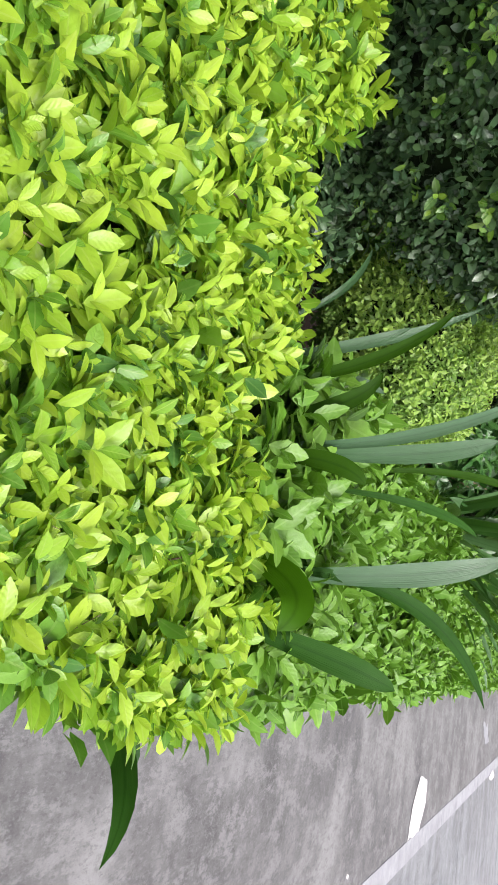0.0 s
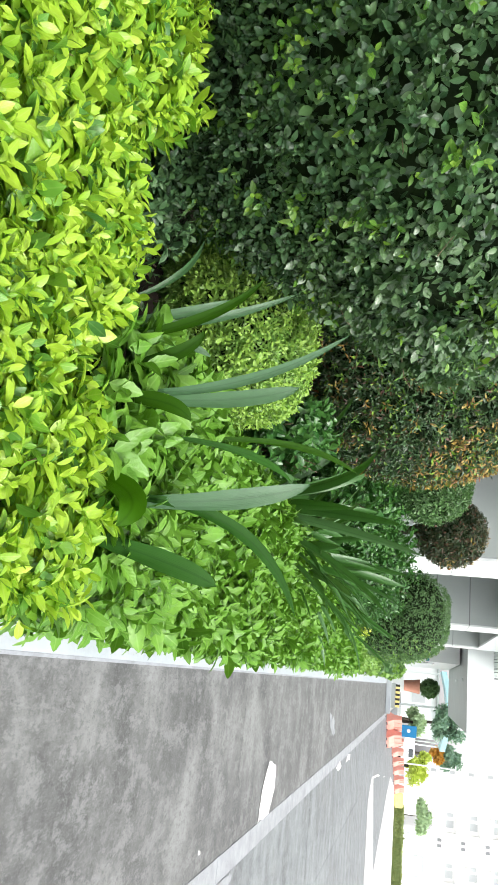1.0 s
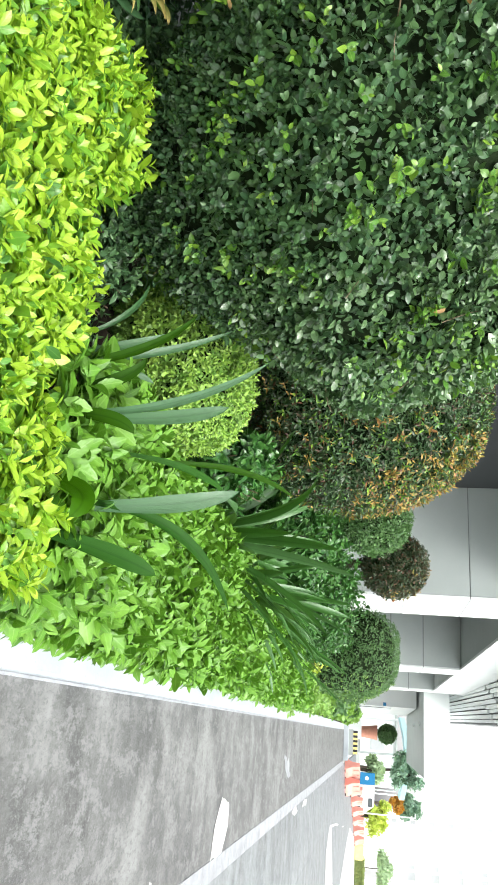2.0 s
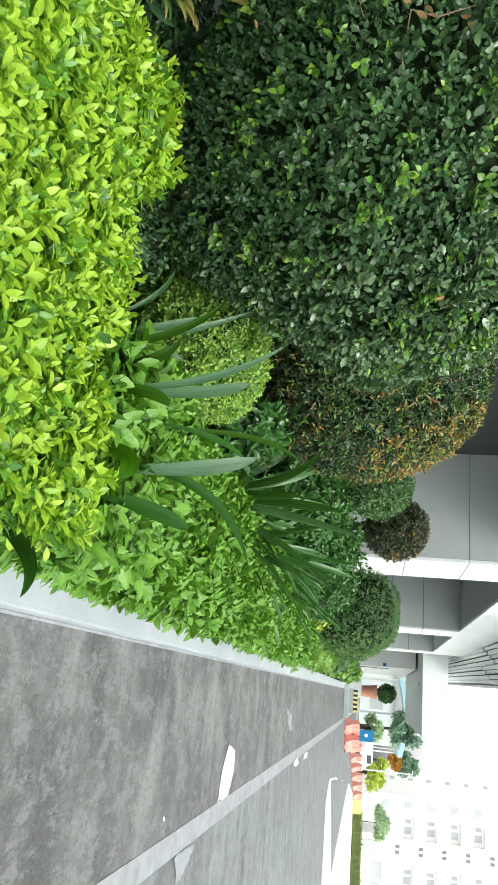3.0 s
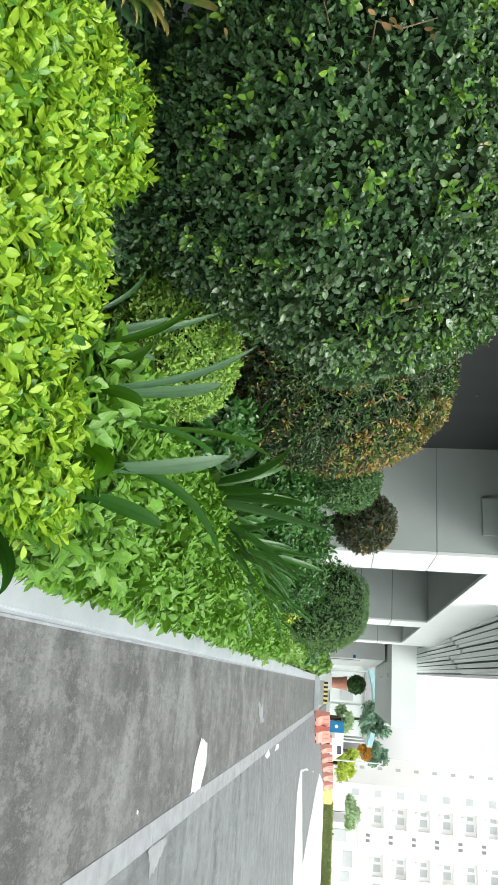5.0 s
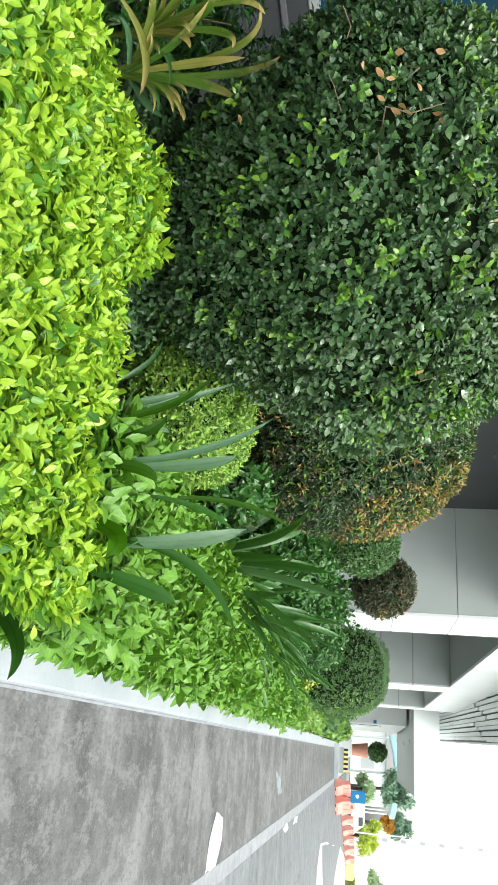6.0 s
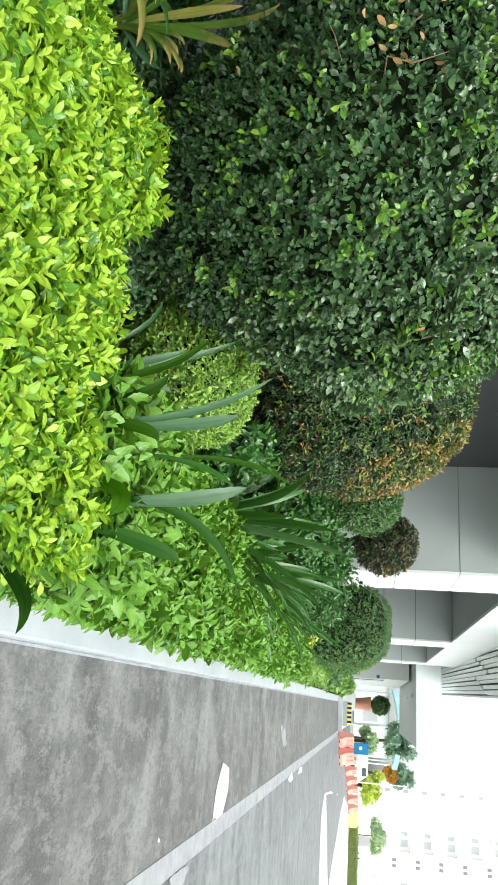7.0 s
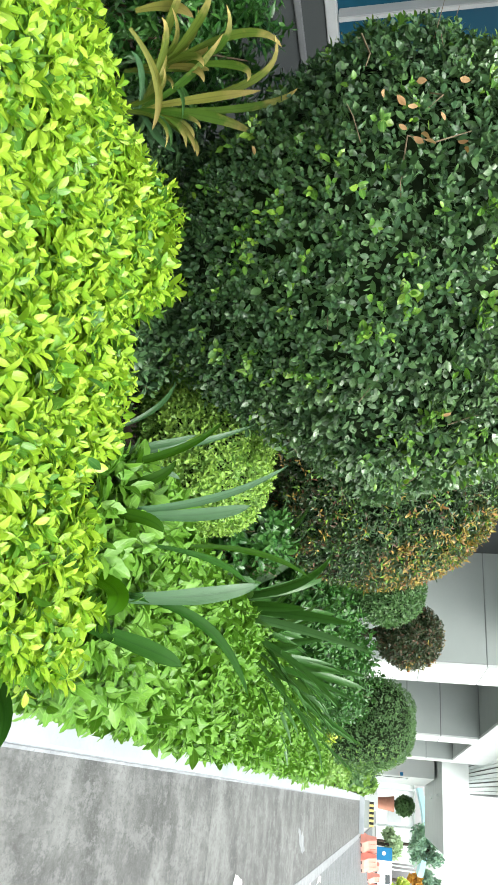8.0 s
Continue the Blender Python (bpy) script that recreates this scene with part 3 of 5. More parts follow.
def strap_clump(name, place, count, length, width, material, seed, label, lean=(20, 70), sag=0.5, group="", curl=0.45):
    """A rosette of arching strap leaves round a crown."""
    rng = np.random.default_rng(seed)
    ob = thing(name, place, label, "plant", group)
    c = np.array(place)
    for i in range(count):
        az = i * 2.4 + rng.normal() * 0.3
        le = length * rng.uniform(0.7, 1.15)
        tilt = math.radians(rng.uniform(*lean))
        out = np.array((math.cos(az), math.sin(az), 0))
        root = c + out * 0.03 + np.array((0, 0, 0.02))
        mid = root + (out * math.sin(tilt) + np.array((0, 0, math.cos(tilt)))) * le * 0.62
        drop = sag * rng.uniform(0.3, 1.2)
        end = mid + (out * (math.sin(tilt) + drop * 0.7) + np.array((0, 0, math.cos(tilt) - drop))) * le * 0.45
        face = np.array((-out[0] * math.cos(tilt), -out[1] * math.cos(tilt), math.sin(tilt) + 0.2))
        blade(ob, root, mid, end, width * rng.uniform(0.75, 1.2), material, face, 0.35, rng.normal() * curl)
    return ob


# ---- the large structure ----
bm = bmesh.new()
box(bm, -600, 600, -600, 600, -0.6, -0.06)
tagged(part("ground", bm, GROUND), "pale grey concrete ground reaching to the horizon", "ground", kind="structure")

# driveway slabs beside the kerb, with sawn joints across
drive = thing("driveway", (0.68, 14, 0), "stained grey concrete driveway strip beside a white kerb", "driveway", kind="structure")
part("bedding", boxes((0.0, 1.356, -8, 37.5, -0.06, -0.012)), JOINT, drive)
for k in range(7):
    y0 = -7.25 + 7.0 * k
    part("slab", boxes((0.002, 1.353, y0 + 0.0015, min(y0 + 6.9985, 37.5), -0.055, 0.0), bevel=0.0015), DRIVE, drive)
band = thing("line_band", (1.45, 14, 0), "faded pale grey painted line on the concrete", "road line", kind="structure")
for k in range(13):
    y0 = -7.7 + 3.5 * k
    part("line_segment", boxes((1.354, 1.545, y0 + 0.003, y0 + 3.497, -0.05, 0.003), bevel=0.002), BAND, band)
road = thing("road", (7, 20, 0), "smooth light grey concrete road with joints across", "road", kind="structure")
for k in range(14):
    y0 = -8.35 + 5.0 * k
    for x0, x1 in ((1.547, 2.968), (2.971, 7.0), (7.003, 11.0)):
        part("slab", boxes((x0, x1, y0 + 0.0015, y0 + 4.9985, -0.055, -0.001), bevel=0.0015), ROAD, road)
# Pale sheet laid in the outline of the sunlit ground.
tagged(part("apron", ragged([(3.07, 28.4), (3.7, 26.7), (7.46, 26.7), (30, 24), (40, 90), (12, 90), (5.6, 51)], 0.006, 3, 0.03, 5), APRON), "pale sheet on the concrete, sunlight painted in its colour", "pavement", kind="structure")
tagged(part("grey_wedge", ragged([(3.3, 29.3), (7.06, 32.8), (6.5, 38.4), (5.8, 45), (5.5, 51), (3.9, 36)], 0.011, 4, 0.03, 5), ROAD), "grey wedge on the pale apron", "pavement", kind="structure")

# paint patches left on the ground
def patch(outline, seed, material, label, rough=0.012, z=0.0062):
    tagged(part("paint_patch", ragged(outline, z, seed, rough, 6), material), label, "paint mark", "paint marks on the road", "structure")

patch([(0.83, 8.10), (0.90, 8.50), (1.14, 8.55), (1.35, 8.28), (1.35, 7.76), (1.08, 7.84)], 11, WHITE_PAINT, "tapering white paint splash beside the line", 0.01)
patch([(1.57, 15.1), (1.53, 15.8), (1.65, 16.2), (1.68, 15.6)], 12, WHITE_PAINT, "small white paint spot beyond the line")
patch([(1.65, 17.2), (1.55, 17.6), (1.56, 18.3), (1.70, 18.1)], 13, WHITE_PAINT, "small white paint spot beyond the line")
patch([(0.59, 13.4), (0.60, 14.0), (0.92, 14.5), (0.96, 13.9)], 14, BAND, "rubbed pale paint scuff on the driveway", 0.03)
patch([(1.80, 6.33), (1.60, 6.22), (1.548, 6.15), (1.55, 6.72), (1.60, 6.85), (1.72, 6.58)], 15, BAND, "pale triangular paint stain by the line", 0.012, 0.0045)
patch([(1.19, 5.68), (1.22, 5.69), (1.235, 5.74), (1.20, 5.73)], 16, WHITE_PAINT, "white paint drop on the driveway", 0.003)

# white kerb in cast lengths
kerb = thing("kerb", (-0.1, 14, 0), "white painted concrete kerb edging the planting bed", "kerb", kind="structure")
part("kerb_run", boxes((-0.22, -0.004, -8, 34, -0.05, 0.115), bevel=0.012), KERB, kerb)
part("toe", boxes((-0.003, 0.014, -8, 34, -0.02, 0.008), bevel=0.003), BAND, kerb)

bm = bmesh.new()
bmesh.ops.create_grid(bm, x_segments=40, y_segments=220, size=1.0)
for v in bm.verts:
    v.co = Vector((-1.92 + v.co.x * 1.72, 13 + v.co.y * 21, 0.07))
    v.co.z += 0.03 * noise.noise(v.co * 3.0) + 0.015 * noise.noise(v.co * 11.0)
tagged(part("planting_bed", bm, SOIL, smooth=True), "dark damp soil of the planting bed", "soil", kind="structure")


# ---- the office building ----
office = thing("office_building", (-4.5, 14, 0), "grey clad office building with deep piers and white beam", "building")
WX = -3.83
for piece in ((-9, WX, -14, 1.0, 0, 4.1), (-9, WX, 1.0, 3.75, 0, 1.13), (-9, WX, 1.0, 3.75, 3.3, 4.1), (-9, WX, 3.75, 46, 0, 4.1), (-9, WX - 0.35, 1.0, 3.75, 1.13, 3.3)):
    part("wall", boxes(piece), RECESS, office, "dark grey rendered wall, overhang shade in its colour")
part("ledge", boxes((WX, WX + 0.015, 1.0, 3.75, 0.965, 1.005), bevel=0.006), ALU, office)
win = part("window", boxes((WX - 0.10, WX - 0.085, 1.0, 3.75, 1.16, 3.28)), BLUE_GLASS, office, "blue tinted glazing")
part("window_sill", boxes((WX - 0.12, WX + 0.012, 1.0, 3.75, 1.132, 1.195), bevel=0.006), PALE_ALU, win)
for y in (1.3, 2.55, 3.7):
    part("mullion", boxes((WX - 0.11, WX - 0.005, y - 0.016, y + 0.016, 1.2, 3.28), bevel=0.005), PALE_ALU, win)
part("transom", boxes((WX - 0.13, WX + 0.02, 1.0, 3.75, 2.35, 2.40), bevel=0.005), ALU, win)
part("soffit", boxes((WX, -2.0, -14, 38.0, 4.1, 4.3)), PANEL, office)
part("upper_floor", boxes((-9, -2.06, -14, 38.0, 4.3, 9.0)), PANEL, office)
part("far_wing", boxes((-9, -2.62, 38.02, 62, 4.92, 9.0)), PANEL_WHITE, office, "white upper wing over the entrance")
for k in range(8):
    y0 = -14 + 6.5 * k
    part("beam", boxes((-2.05, -1.97, y0 + 0.008, min(y0 + 6.492, 38), 4.06, 5.62), bevel=0.006), PANEL_WHITE, office, "white beam panel")
for y0, y1 in ((12.12, 13.88), (24.75, 26.8), (36.4, 37.9)):
    pier = part("pier", boxes((WX - 0.02, -2.0, y0 + 0.012, y1 - 0.012, 0, 4.1)), JOINT, office)
    gap = 0.012 if y0 < 20 else 0.030
    # Grey sides and white ends: the piers' shaded and lit faces, set by colour.
    for z0, z1 in ((0.0, 1.932 - gap), (1.932, 2.952 - gap), (2.952, 4.09)):
        part("panel", boxes((WX, -2.03, y0, y0 + 0.028, z0, z1), bevel=0.003), PANEL, pier)
        part("panel", boxes((WX, -2.03, y1 - 0.028, y1, z0, z1), bevel=0.003), PANEL, pier)
        part("end_panel", boxes((-2.028, -1.972, y0 - 0.004, y1 + 0.004, z0, z1), bevel=0.004), PANEL_WHITE, pier, "white end panel, lit side painted lighter")
# access hatch and a small lamp on the pier and the wall
part("hatch", boxes((-2.96, -2.33, 12.05, 12.12, 3.68, 4.05), bevel=0.006), PANEL, office)
part("wall_lamp", boxes((WX, WX + 0.05, 9.6, 9.625, 3.2, 3.24), bevel=0.008), JOINT, office)

# overhanging upper storey, its soffit lined with white slats that run along the drive
eaves = thing("slatted_eaves", (-1.2, 30, 5.5), "white slatted soffit under a projecting upper storey", "soffit")


def skewed(x0, x1, y0, y1, z0, z1, bevel=0.0):
    bm = boxes((x0, x1, y0, y1, z0, z1), bevel=bevel)
    for v in bm.verts:
        v.co.x -= 0.0185 * (v.co.y - 20)
    return bm


part("upper_storey", skewed(-1.93, -0.36, 18.5, 58, 5.66, 9.0), GAP, eaves, "grey soffit behind the slats, gap shade in its colour")
for i in range(9):
    x = -1.93 + 0.173 * i
    for k, (y0, y1) in enumerate(((18.5, 27.0 + (3.1 * i) % 4), (27.5 + (3.1 * i) % 4, 58.0))):
        part("slat", skewed(x, x + 0.112 + 0.02 * ((i + k) % 3), y0, y1, 5.55, 5.63, 0.008), PANEL_WHITE, eaves)

# entrance canopy across the drive
canopy = thing("entrance_canopy", (0, 41, 3.6), "white flat entrance canopy with a grey soffit", "canopy")
part("fascia", boxes((-2.9, 1.91, 38.9, 39.0, 3.76, 4.98), bevel=0.01), PANEL_WHITE, canopy)
part("soffit", boxes((-2.9, 1.88, 39.0, 62, 3.78, 3.9)), PANEL, canopy)
part("roof", boxes((-2.9, 1.88, 39.0, 62, 3.9, 4.94)), PANEL_WHITE, canopy)
for y in (43.0, 50.0):
    part("downlight", lathe(bmesh.new(), [(0.09, 0), (0.09, 0.05), (0.07, 0.055)], (-0.6, y, 3.73)), PANEL_WHITE, canopy)
lobby = thing("lobby_block", (-4, 52, 0), "white rendered entrance block under the canopy", "building")
part("wall", boxes((-7, -1.4, 44, 60, 0, 3.65)), PANEL_WHITE, lobby)
part("door", boxes((-1.42, -1.37, 46, 48.4, 0.05, 2.3), bevel=0.01), DARK_GLASS, lobby)
part("plaque", boxes((-1.60, -1.42, 43.96, 43.99, 1.85, 2.02)), BLUE, lobby)


# ---- hedges ----
def top_points(rng, count, x0, x1, y0, y1, z, uneven, seed, edge=0.1):
    """Points on the clipped top of a hedge, its long sides rounded off, with an uneven outline."""
    x = rng.uniform(x0 - 0.02, x1 + 0.02, count)
    y = rng.uniform(y0, 2.1 if callable(y1) else y1, count)
    p = np.stack([x, y, np.zeros(count)], -1)
    wob = lumps(p, 2.2, seed)
    y1s = (y1(x) if callable(y1) else y1 - 0.05) + 0.05 * lumps(np.stack([x, x * 0, x * 0], -1), 9.0, seed + 9)
    keep = y < y1s
    p, y1s, wob = p[keep], y1s[keep], wob[keep]
    fx = np.clip((p[:, 0] - (x1 - edge)) / edge, 0, 1)
    fb = np.clip(((x0 + edge) - p[:, 0]) / edge, 0, 1)
    fy = np.clip((p[:, 1] - (y1s - edge)) / edge, 0, 1)
    p[:, 2] = z + uneven * wob + 0.4 * uneven * lumps(p, 8.0, seed + 2) - 0.45 * edge * (fx ** 2 + fy ** 2 + fb ** 2)
    n = unit(np.stack([fx - fb, fy, np.full(len(p), 0.9)], -1) + 0.0)
    return p, n


def side_points(rng, count, x, y0, y1, z0, z1, lean, seed):
    """Points on the side of a hedge that looks towards +x."""
    y = rng.uniform(y0, y1, count)
    z = rng.uniform(z0, z1, count)
    p = np.stack([np.full(count, x), y, z], -1)
    p[:, 0] += 0.035 * lumps(p, 3.0, seed) - lean * (z1 - z)
    return p, unit(np.stack([np.ones(count), np.zeros(count), np.full(count, 0.25)], -1))


rng = np.random.default_rng(21)
gold = thing("golden_hedge", (-0.8, 0.6, 0.08), "clipped low hedge of glossy yellow-green leaves", "hedge")
part("solid_core", boxes((-1.44, -0.15, -0.4, 1.28, 0.08, 0.70), bevel=0.08), CORE, gold)
back_edge = lambda x: np.interp(x, [-1.60, -1.48, -1.40, -1.33, -1.26, -1.20, -1.08, -1.0, -0.93, -0.86, -0.78, -0.68, -0.60, -0.50, -0.42, -0.33, -0.25, -0.18, -0.06], [1.40, 1.60, 1.57, 1.56, 1.66, 1.62, 1.49, 1.46, 1.56, 1.58, 1.56, 1.50, 1.45, 1.43, 1.455, 1.50, 1.58, 1.53, 1.50])
p, n = top_points(rng, 4700, -1.57, -0.03, -0.45, back_edge, 0.845, 0.040, 4, 0.08)
kerb_edge = lambda y: np.interp(y, [0.0, 1.03, 1.25, 1.45], [-0.21, -0.165, -0.105, -0.055])
stay = ((p[:, 1] > 0.65) | (rng.random(len(p)) < 0.28)) & (p[:, 0] < kerb_edge(p[:, 1]))
p, n = p[stay], n[stay]
p[:, 2] += 0.04 * np.exp(-((p[:, 0] + 1.27) / 0.12) ** 2 - ((p[:, 1] - 1.6) / 0.12) ** 2) + 0.04 * np.exp(-((p[:, 0] + 1.46) / 0.1) ** 2 - ((p[:, 1] - 1.5) / 0.12) ** 2)
q, m = side_points(rng, 900, -0.02, -0.45, 1.46, 0.20, 0.76, 0.10, 5)
q[:, 0] += kerb_edge(q[:, 1])
e = np.stack([rng.uniform(-1.5, -0.1, 220), np.full(220, -0.45), rng.uniform(0.14, 0.80, 220)], -1)
f = np.stack([np.full(700, -1.57), rng.uniform(-0.45, 1.5, 700), rng.uniform(0.14, 0.80, 700)], -1)
g = np.stack([rng.uniform(-1.5, -0.5, 420), np.zeros(420), rng.uniform(0.30, 0.78, 420)], -1)
g[:, 1] = back_edge(g[:, 0]) - 0.02
P = np.concatenate([p, q, e, f, g])
NN = np.concatenate([n, m, np.tile(unit(np.array([(0, -1, 0.25)])), (220, 1)), np.tile(unit(np.array([(-1, 0, 0.35)])), (700, 1)), np.tile(unit(np.array([(0, 1, 0.35)])), (420, 1))])
sprays = shoots(rng, P, NN, 5, 0.0155, 0.049, 0.32, 0.65, 0.05, True, 74, 34)
tips = (sprays[5] > 0.4) & ~np.tile(rng.random(len(P)) < 0.16 + 0.35 * np.clip(lumps(P, 4.0, 8), 0, 1) + np.interp(P[:, 1], [0.95, 1.25], [0.22, 0.0]) * (P[:, 0] > -0.75), 10)
foliage("young_foliage", gold, TOOTHED, [v[tips] for v in sprays], GOLD, "yellow-green young leaves", 300, ((-1.3, -0.1), (0.7, 1.6), (0.6, 1.0)))
foliage("older_foliage", gold, BLUNT, [v[~tips] for v in sprays], HALF, "mid-green leaves below the tips")
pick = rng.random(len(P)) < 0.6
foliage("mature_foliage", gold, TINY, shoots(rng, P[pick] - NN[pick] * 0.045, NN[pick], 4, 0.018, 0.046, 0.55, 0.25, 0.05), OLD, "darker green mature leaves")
pick = rng.random(len(P)) < 0.2
foliage("shoot_foliage", gold, OVAL, shoots(rng, P[pick] - NN[pick] * 0.005, NN[pick], 3, 0.018, 0.045, 0.6, 0.3, 0.03), OLD)
pick = rng.permutation(len(p))[:70]
twigs(gold, rng, p[pick] - n[pick] * 0.06, n[pick], 0.06, 0.0016)

green = thing("broadleaf_hedge", (-0.42, 5, 0.08), "low hedge of mid-green pointed wavy leaves spilling over the kerb", "hedge")
part("solid_core", boxes((-0.80, -0.26, 1.75, 9.2, 0.08, 0.58), (-0.50, -0.24, 1.35, 1.8, 0.08, 0.58), bevel=0.08), CORE, green)
p, n = top_points(rng, 4700, -0.92, -0.10, 1.36, 9.6, 0.738, 0.035, 14, 0.12)
stay = p[:, 0] > np.interp(p[:, 1], [1.36, 1.5, 1.7, 2.1, 2.8], [-0.55, -0.68, -0.74, -0.86, -0.95])
stay &= ((p[:, 1] < 4.5) | (rng.random(len(p)) < 0.6)) & (p[:, 1] > back_edge(p[:, 0]) - 0.02)
p, n = p[stay], n[stay]
p[:, 2] += 0.13 * np.exp(-((p[:, 1] - 1.6) / 0.6) ** 2)
q, m = side_points(rng, 1150, -0.10, 1.52, 9.4, 0.22, 0.66, 0.08, 15)
q2, m2 = side_points(rng, 45, -0.20, 0.9, 1.8, 0.20, 0.42, 0.10, 16)
q3, m3 = side_points(rng, 150, -0.05, 1.6, 4.6, 0.40, 0.68, 0.10, 17)
P, NN = np.concatenate([p, q, q2, q3]), np.concatenate([n, m, m2, m3])
foliage("foliage", green, WAVY, shoots(rng, P, NN, 3, 0.024, 0.080, 0.34, 0.45, 0.06, True, 74, 30, 0.30), BROAD, "", 300, ((-0.9, 0.1), (1.7, 3.4), (0.3, 0.95)))


# ---- topiary ----
def topiary(name, centre, radii, label, leaf, count, pairs, step, length, material, seed, accents=(), uneven=0.03, toward=(0.55, -0.8, 0.2), singles=0, stretch=None, trunk=True, opposite=False, spread=0.5, square=2.0, taper=0.0):
    """A clipped ball: dark solid core painted as inner shade, leafy shoots all round, thinner at the back."""
    r = np.random.default_rng(seed)
    ob = thing(name, (centre[0], centre[1], 0.08), label, "shrub", "clipped shrubs in the bed")
    way = unit(np.array(toward, float))
    keep = lambda n: (n @ way > -0.05) | (r.random(len(n)) < 0.15)
    sphere_core("solid_core", ob, centre, radii, 0.09 if radii[0] > 0.5 else 0.06, None, square, taper)
    if trunk:
        stem(ob, centre, 0.05, centre[2] - radii[2] * 0.8, 0.05)
    p, n = sphere_points(r, count, centre, radii, uneven, keep, seed, square, taper)
    foliage("foliage", ob, leaf, shoots(r, p, n, pairs, step, length, spread, 0.3, 0.05, opposite), material, "", singles, stretch)
    for k, (share, mat2, out, test, lab) in enumerate(accents):
        sel = (r.random(len(p)) < share) & test(n)
        foliage("tip_foliage", ob, leaf, shoots(r, p[sel] + n[sel] * out, n[sel], max(pairs - 1, 2), step, length * 1.05, spread, 0.5, 0.0, opposite), mat2, lab)
    return ob, p, n, r


anywhere = lambda n: np.ones(len(n), bool)
# Young shoots are scattered; the extra ones where n.z > 0.30 paint a top highlight.
ball, p, n, r = topiary("dark_ball_shrub", (-1.71, 2.12, 1.416), (0.82, 0.81, 0.95), "large clipped ball shrub of small dark glossy leaves", ROUND, 14500, 5, 0.0135, 0.029, DARK, 31,
    [(0.03, FRESH, 0.006, anywhere, "bright young shoots and painted top highlight"), (0.20, FRESH, 0.006, lambda n: lumps(n, 6.0, 2) > 0.27, "bright young shoots and painted top highlight"), (0.15, FRESH, 0.004, lambda n: n[:, 2] > 0.30, "bright young shoots and painted top highlight"), (0.30, SHEEN, 0.004, lambda n: n[:, 2] > 0.30, "greyish leaves with sky sheen in their colour"), (0.35, SHEEN, 0.004, lambda n: n[:, 0] + 0.25 * n[:, 2] > 0.86, "greyish leaves with sky sheen in their colour")], 0.045, singles=300, stretch=((-1.7, -0.8), (1.2, 2.0), (0.8, 2.2)), square=2.1, taper=0.5)
front = np.flatnonzero((n @ np.array((0.56, -0.83, 0)) > 0.2))
pick = r.permutation(front)[:26]
twigs(ball, r, p[pick], n[pick], 0.07, 0.0015)
pick = r.permutation(front)[:9]
foliage("dry_foliage", ball, ROUND, shoots(r, p[pick] + n[pick] * 0.01, n[pick], 1, 0.01, 0.026, 0.8, 0.0, 0.0, False), DEAD, "dry tan leaves")

sprig = [((-1.499, 1.406, 1.544), (-1.482, 1.277, 1.557), (-1.467, 1.291, 1.626), (-1.506, 1.299, 1.720)), ((-1.574, 1.229, 1.613), (-1.538, 1.208, 1.644), (-1.521, 1.231, 1.607)), ((-1.713, 1.144, 1.438), (-1.621, 1.136, 1.462), (-1.588, 1.146, 1.452))]
for pts in sprig:
    part("twig", tube(bmesh.new(), pts, [0.0024] * (len(pts) - 1) + [0.001], 5), BARK, ball)
o = np.array([(-1.534, 1.200, 1.497), (-1.538, 1.196, 1.529), (-1.520, 1.218, 1.556), (-1.494, 1.249, 1.534), (-1.465, 1.280, 1.600), (-1.472, 1.273, 1.571), (-1.456, 1.283, 1.681), (-1.444, 1.295, 1.698), (-1.451, 1.245, 1.154), (-1.476, 1.268, 1.590)])
a = unit(r.normal(size=(10, 3)) * 0.25 + np.array((0.25, 0.1, 0.6)))
nn = unit(np.cross(a, r.normal(size=(10, 3)) * 0.4 + np.array((0.5, 0.5, 0.0))))
foliage("dry_foliage", ball, OVAL, (o, a, nn, r.uniform(0.026, 0.036, 10), np.ones(10), np.ones(10)), DEAD, "dry tan leaves")

topiary("bronze_ball_shrub", (-1.90, 4.52, 1.40), (0.73, 0.73, 0.82), "clipped ball shrub with orange and bronze young tips", NARROW, 9000, 6, 0.013, 0.034, DARK, 41,
    [(0.34, EUGENIA, 0.010, lambda n: n[:, 0] * 0.85 + n[:, 2] * 0.5 > 0.78, "orange and bronze young tips"), (0.04, EUGENIA, 0.008, anywhere, "orange and bronze young tips"), (0.10, FRESH, 0.004, anywhere, "green young shoots"), (0.35, MAROON, 0.0, anywhere, "dark bronze leaves")], 0.03, singles=120, stretch=((-1.6, -1.0), (3.8, 4.6), (0.9, 2.1)))
topiary("lime_ball_shrub", (-1.27, 2.74, 0.70), (0.36, 0.37, 0.30), "small clipped mound of lime-green leaves", TINY, 8000, 5, 0.009, 0.021, LIME, 51, [(0.30, LIME_TIP, 0.008, lambda n: n[:, 2] > -0.3, "yellow-green tips")], 0.05, singles=60, stretch=((-1.5, -0.8), (2.3, 2.8), (0.5, 1.1)), trunk=False, square=2.5)
topiary("green_ball_shrub", (-1.56, 6.13, 1.46), (0.31, 0.31, 0.34), "clipped green ball shrub behind the lilies", TINY, 3500, 4, 0.012, 0.029, DOME, 61, [], 0.05)
topiary("maroon_ball_shrub", (-1.41, 7.18, 1.66), (0.33, 0.33, 0.34), "clipped dark ball shrub with maroon tips", TINY, 3500, 4, 0.012, 0.029, MAROON, 71, [(0.05, EUGENIA, 0.004, lambda n: n[:, 0] + n[:, 2] > 0.7, "bronze tips")], 0.04)
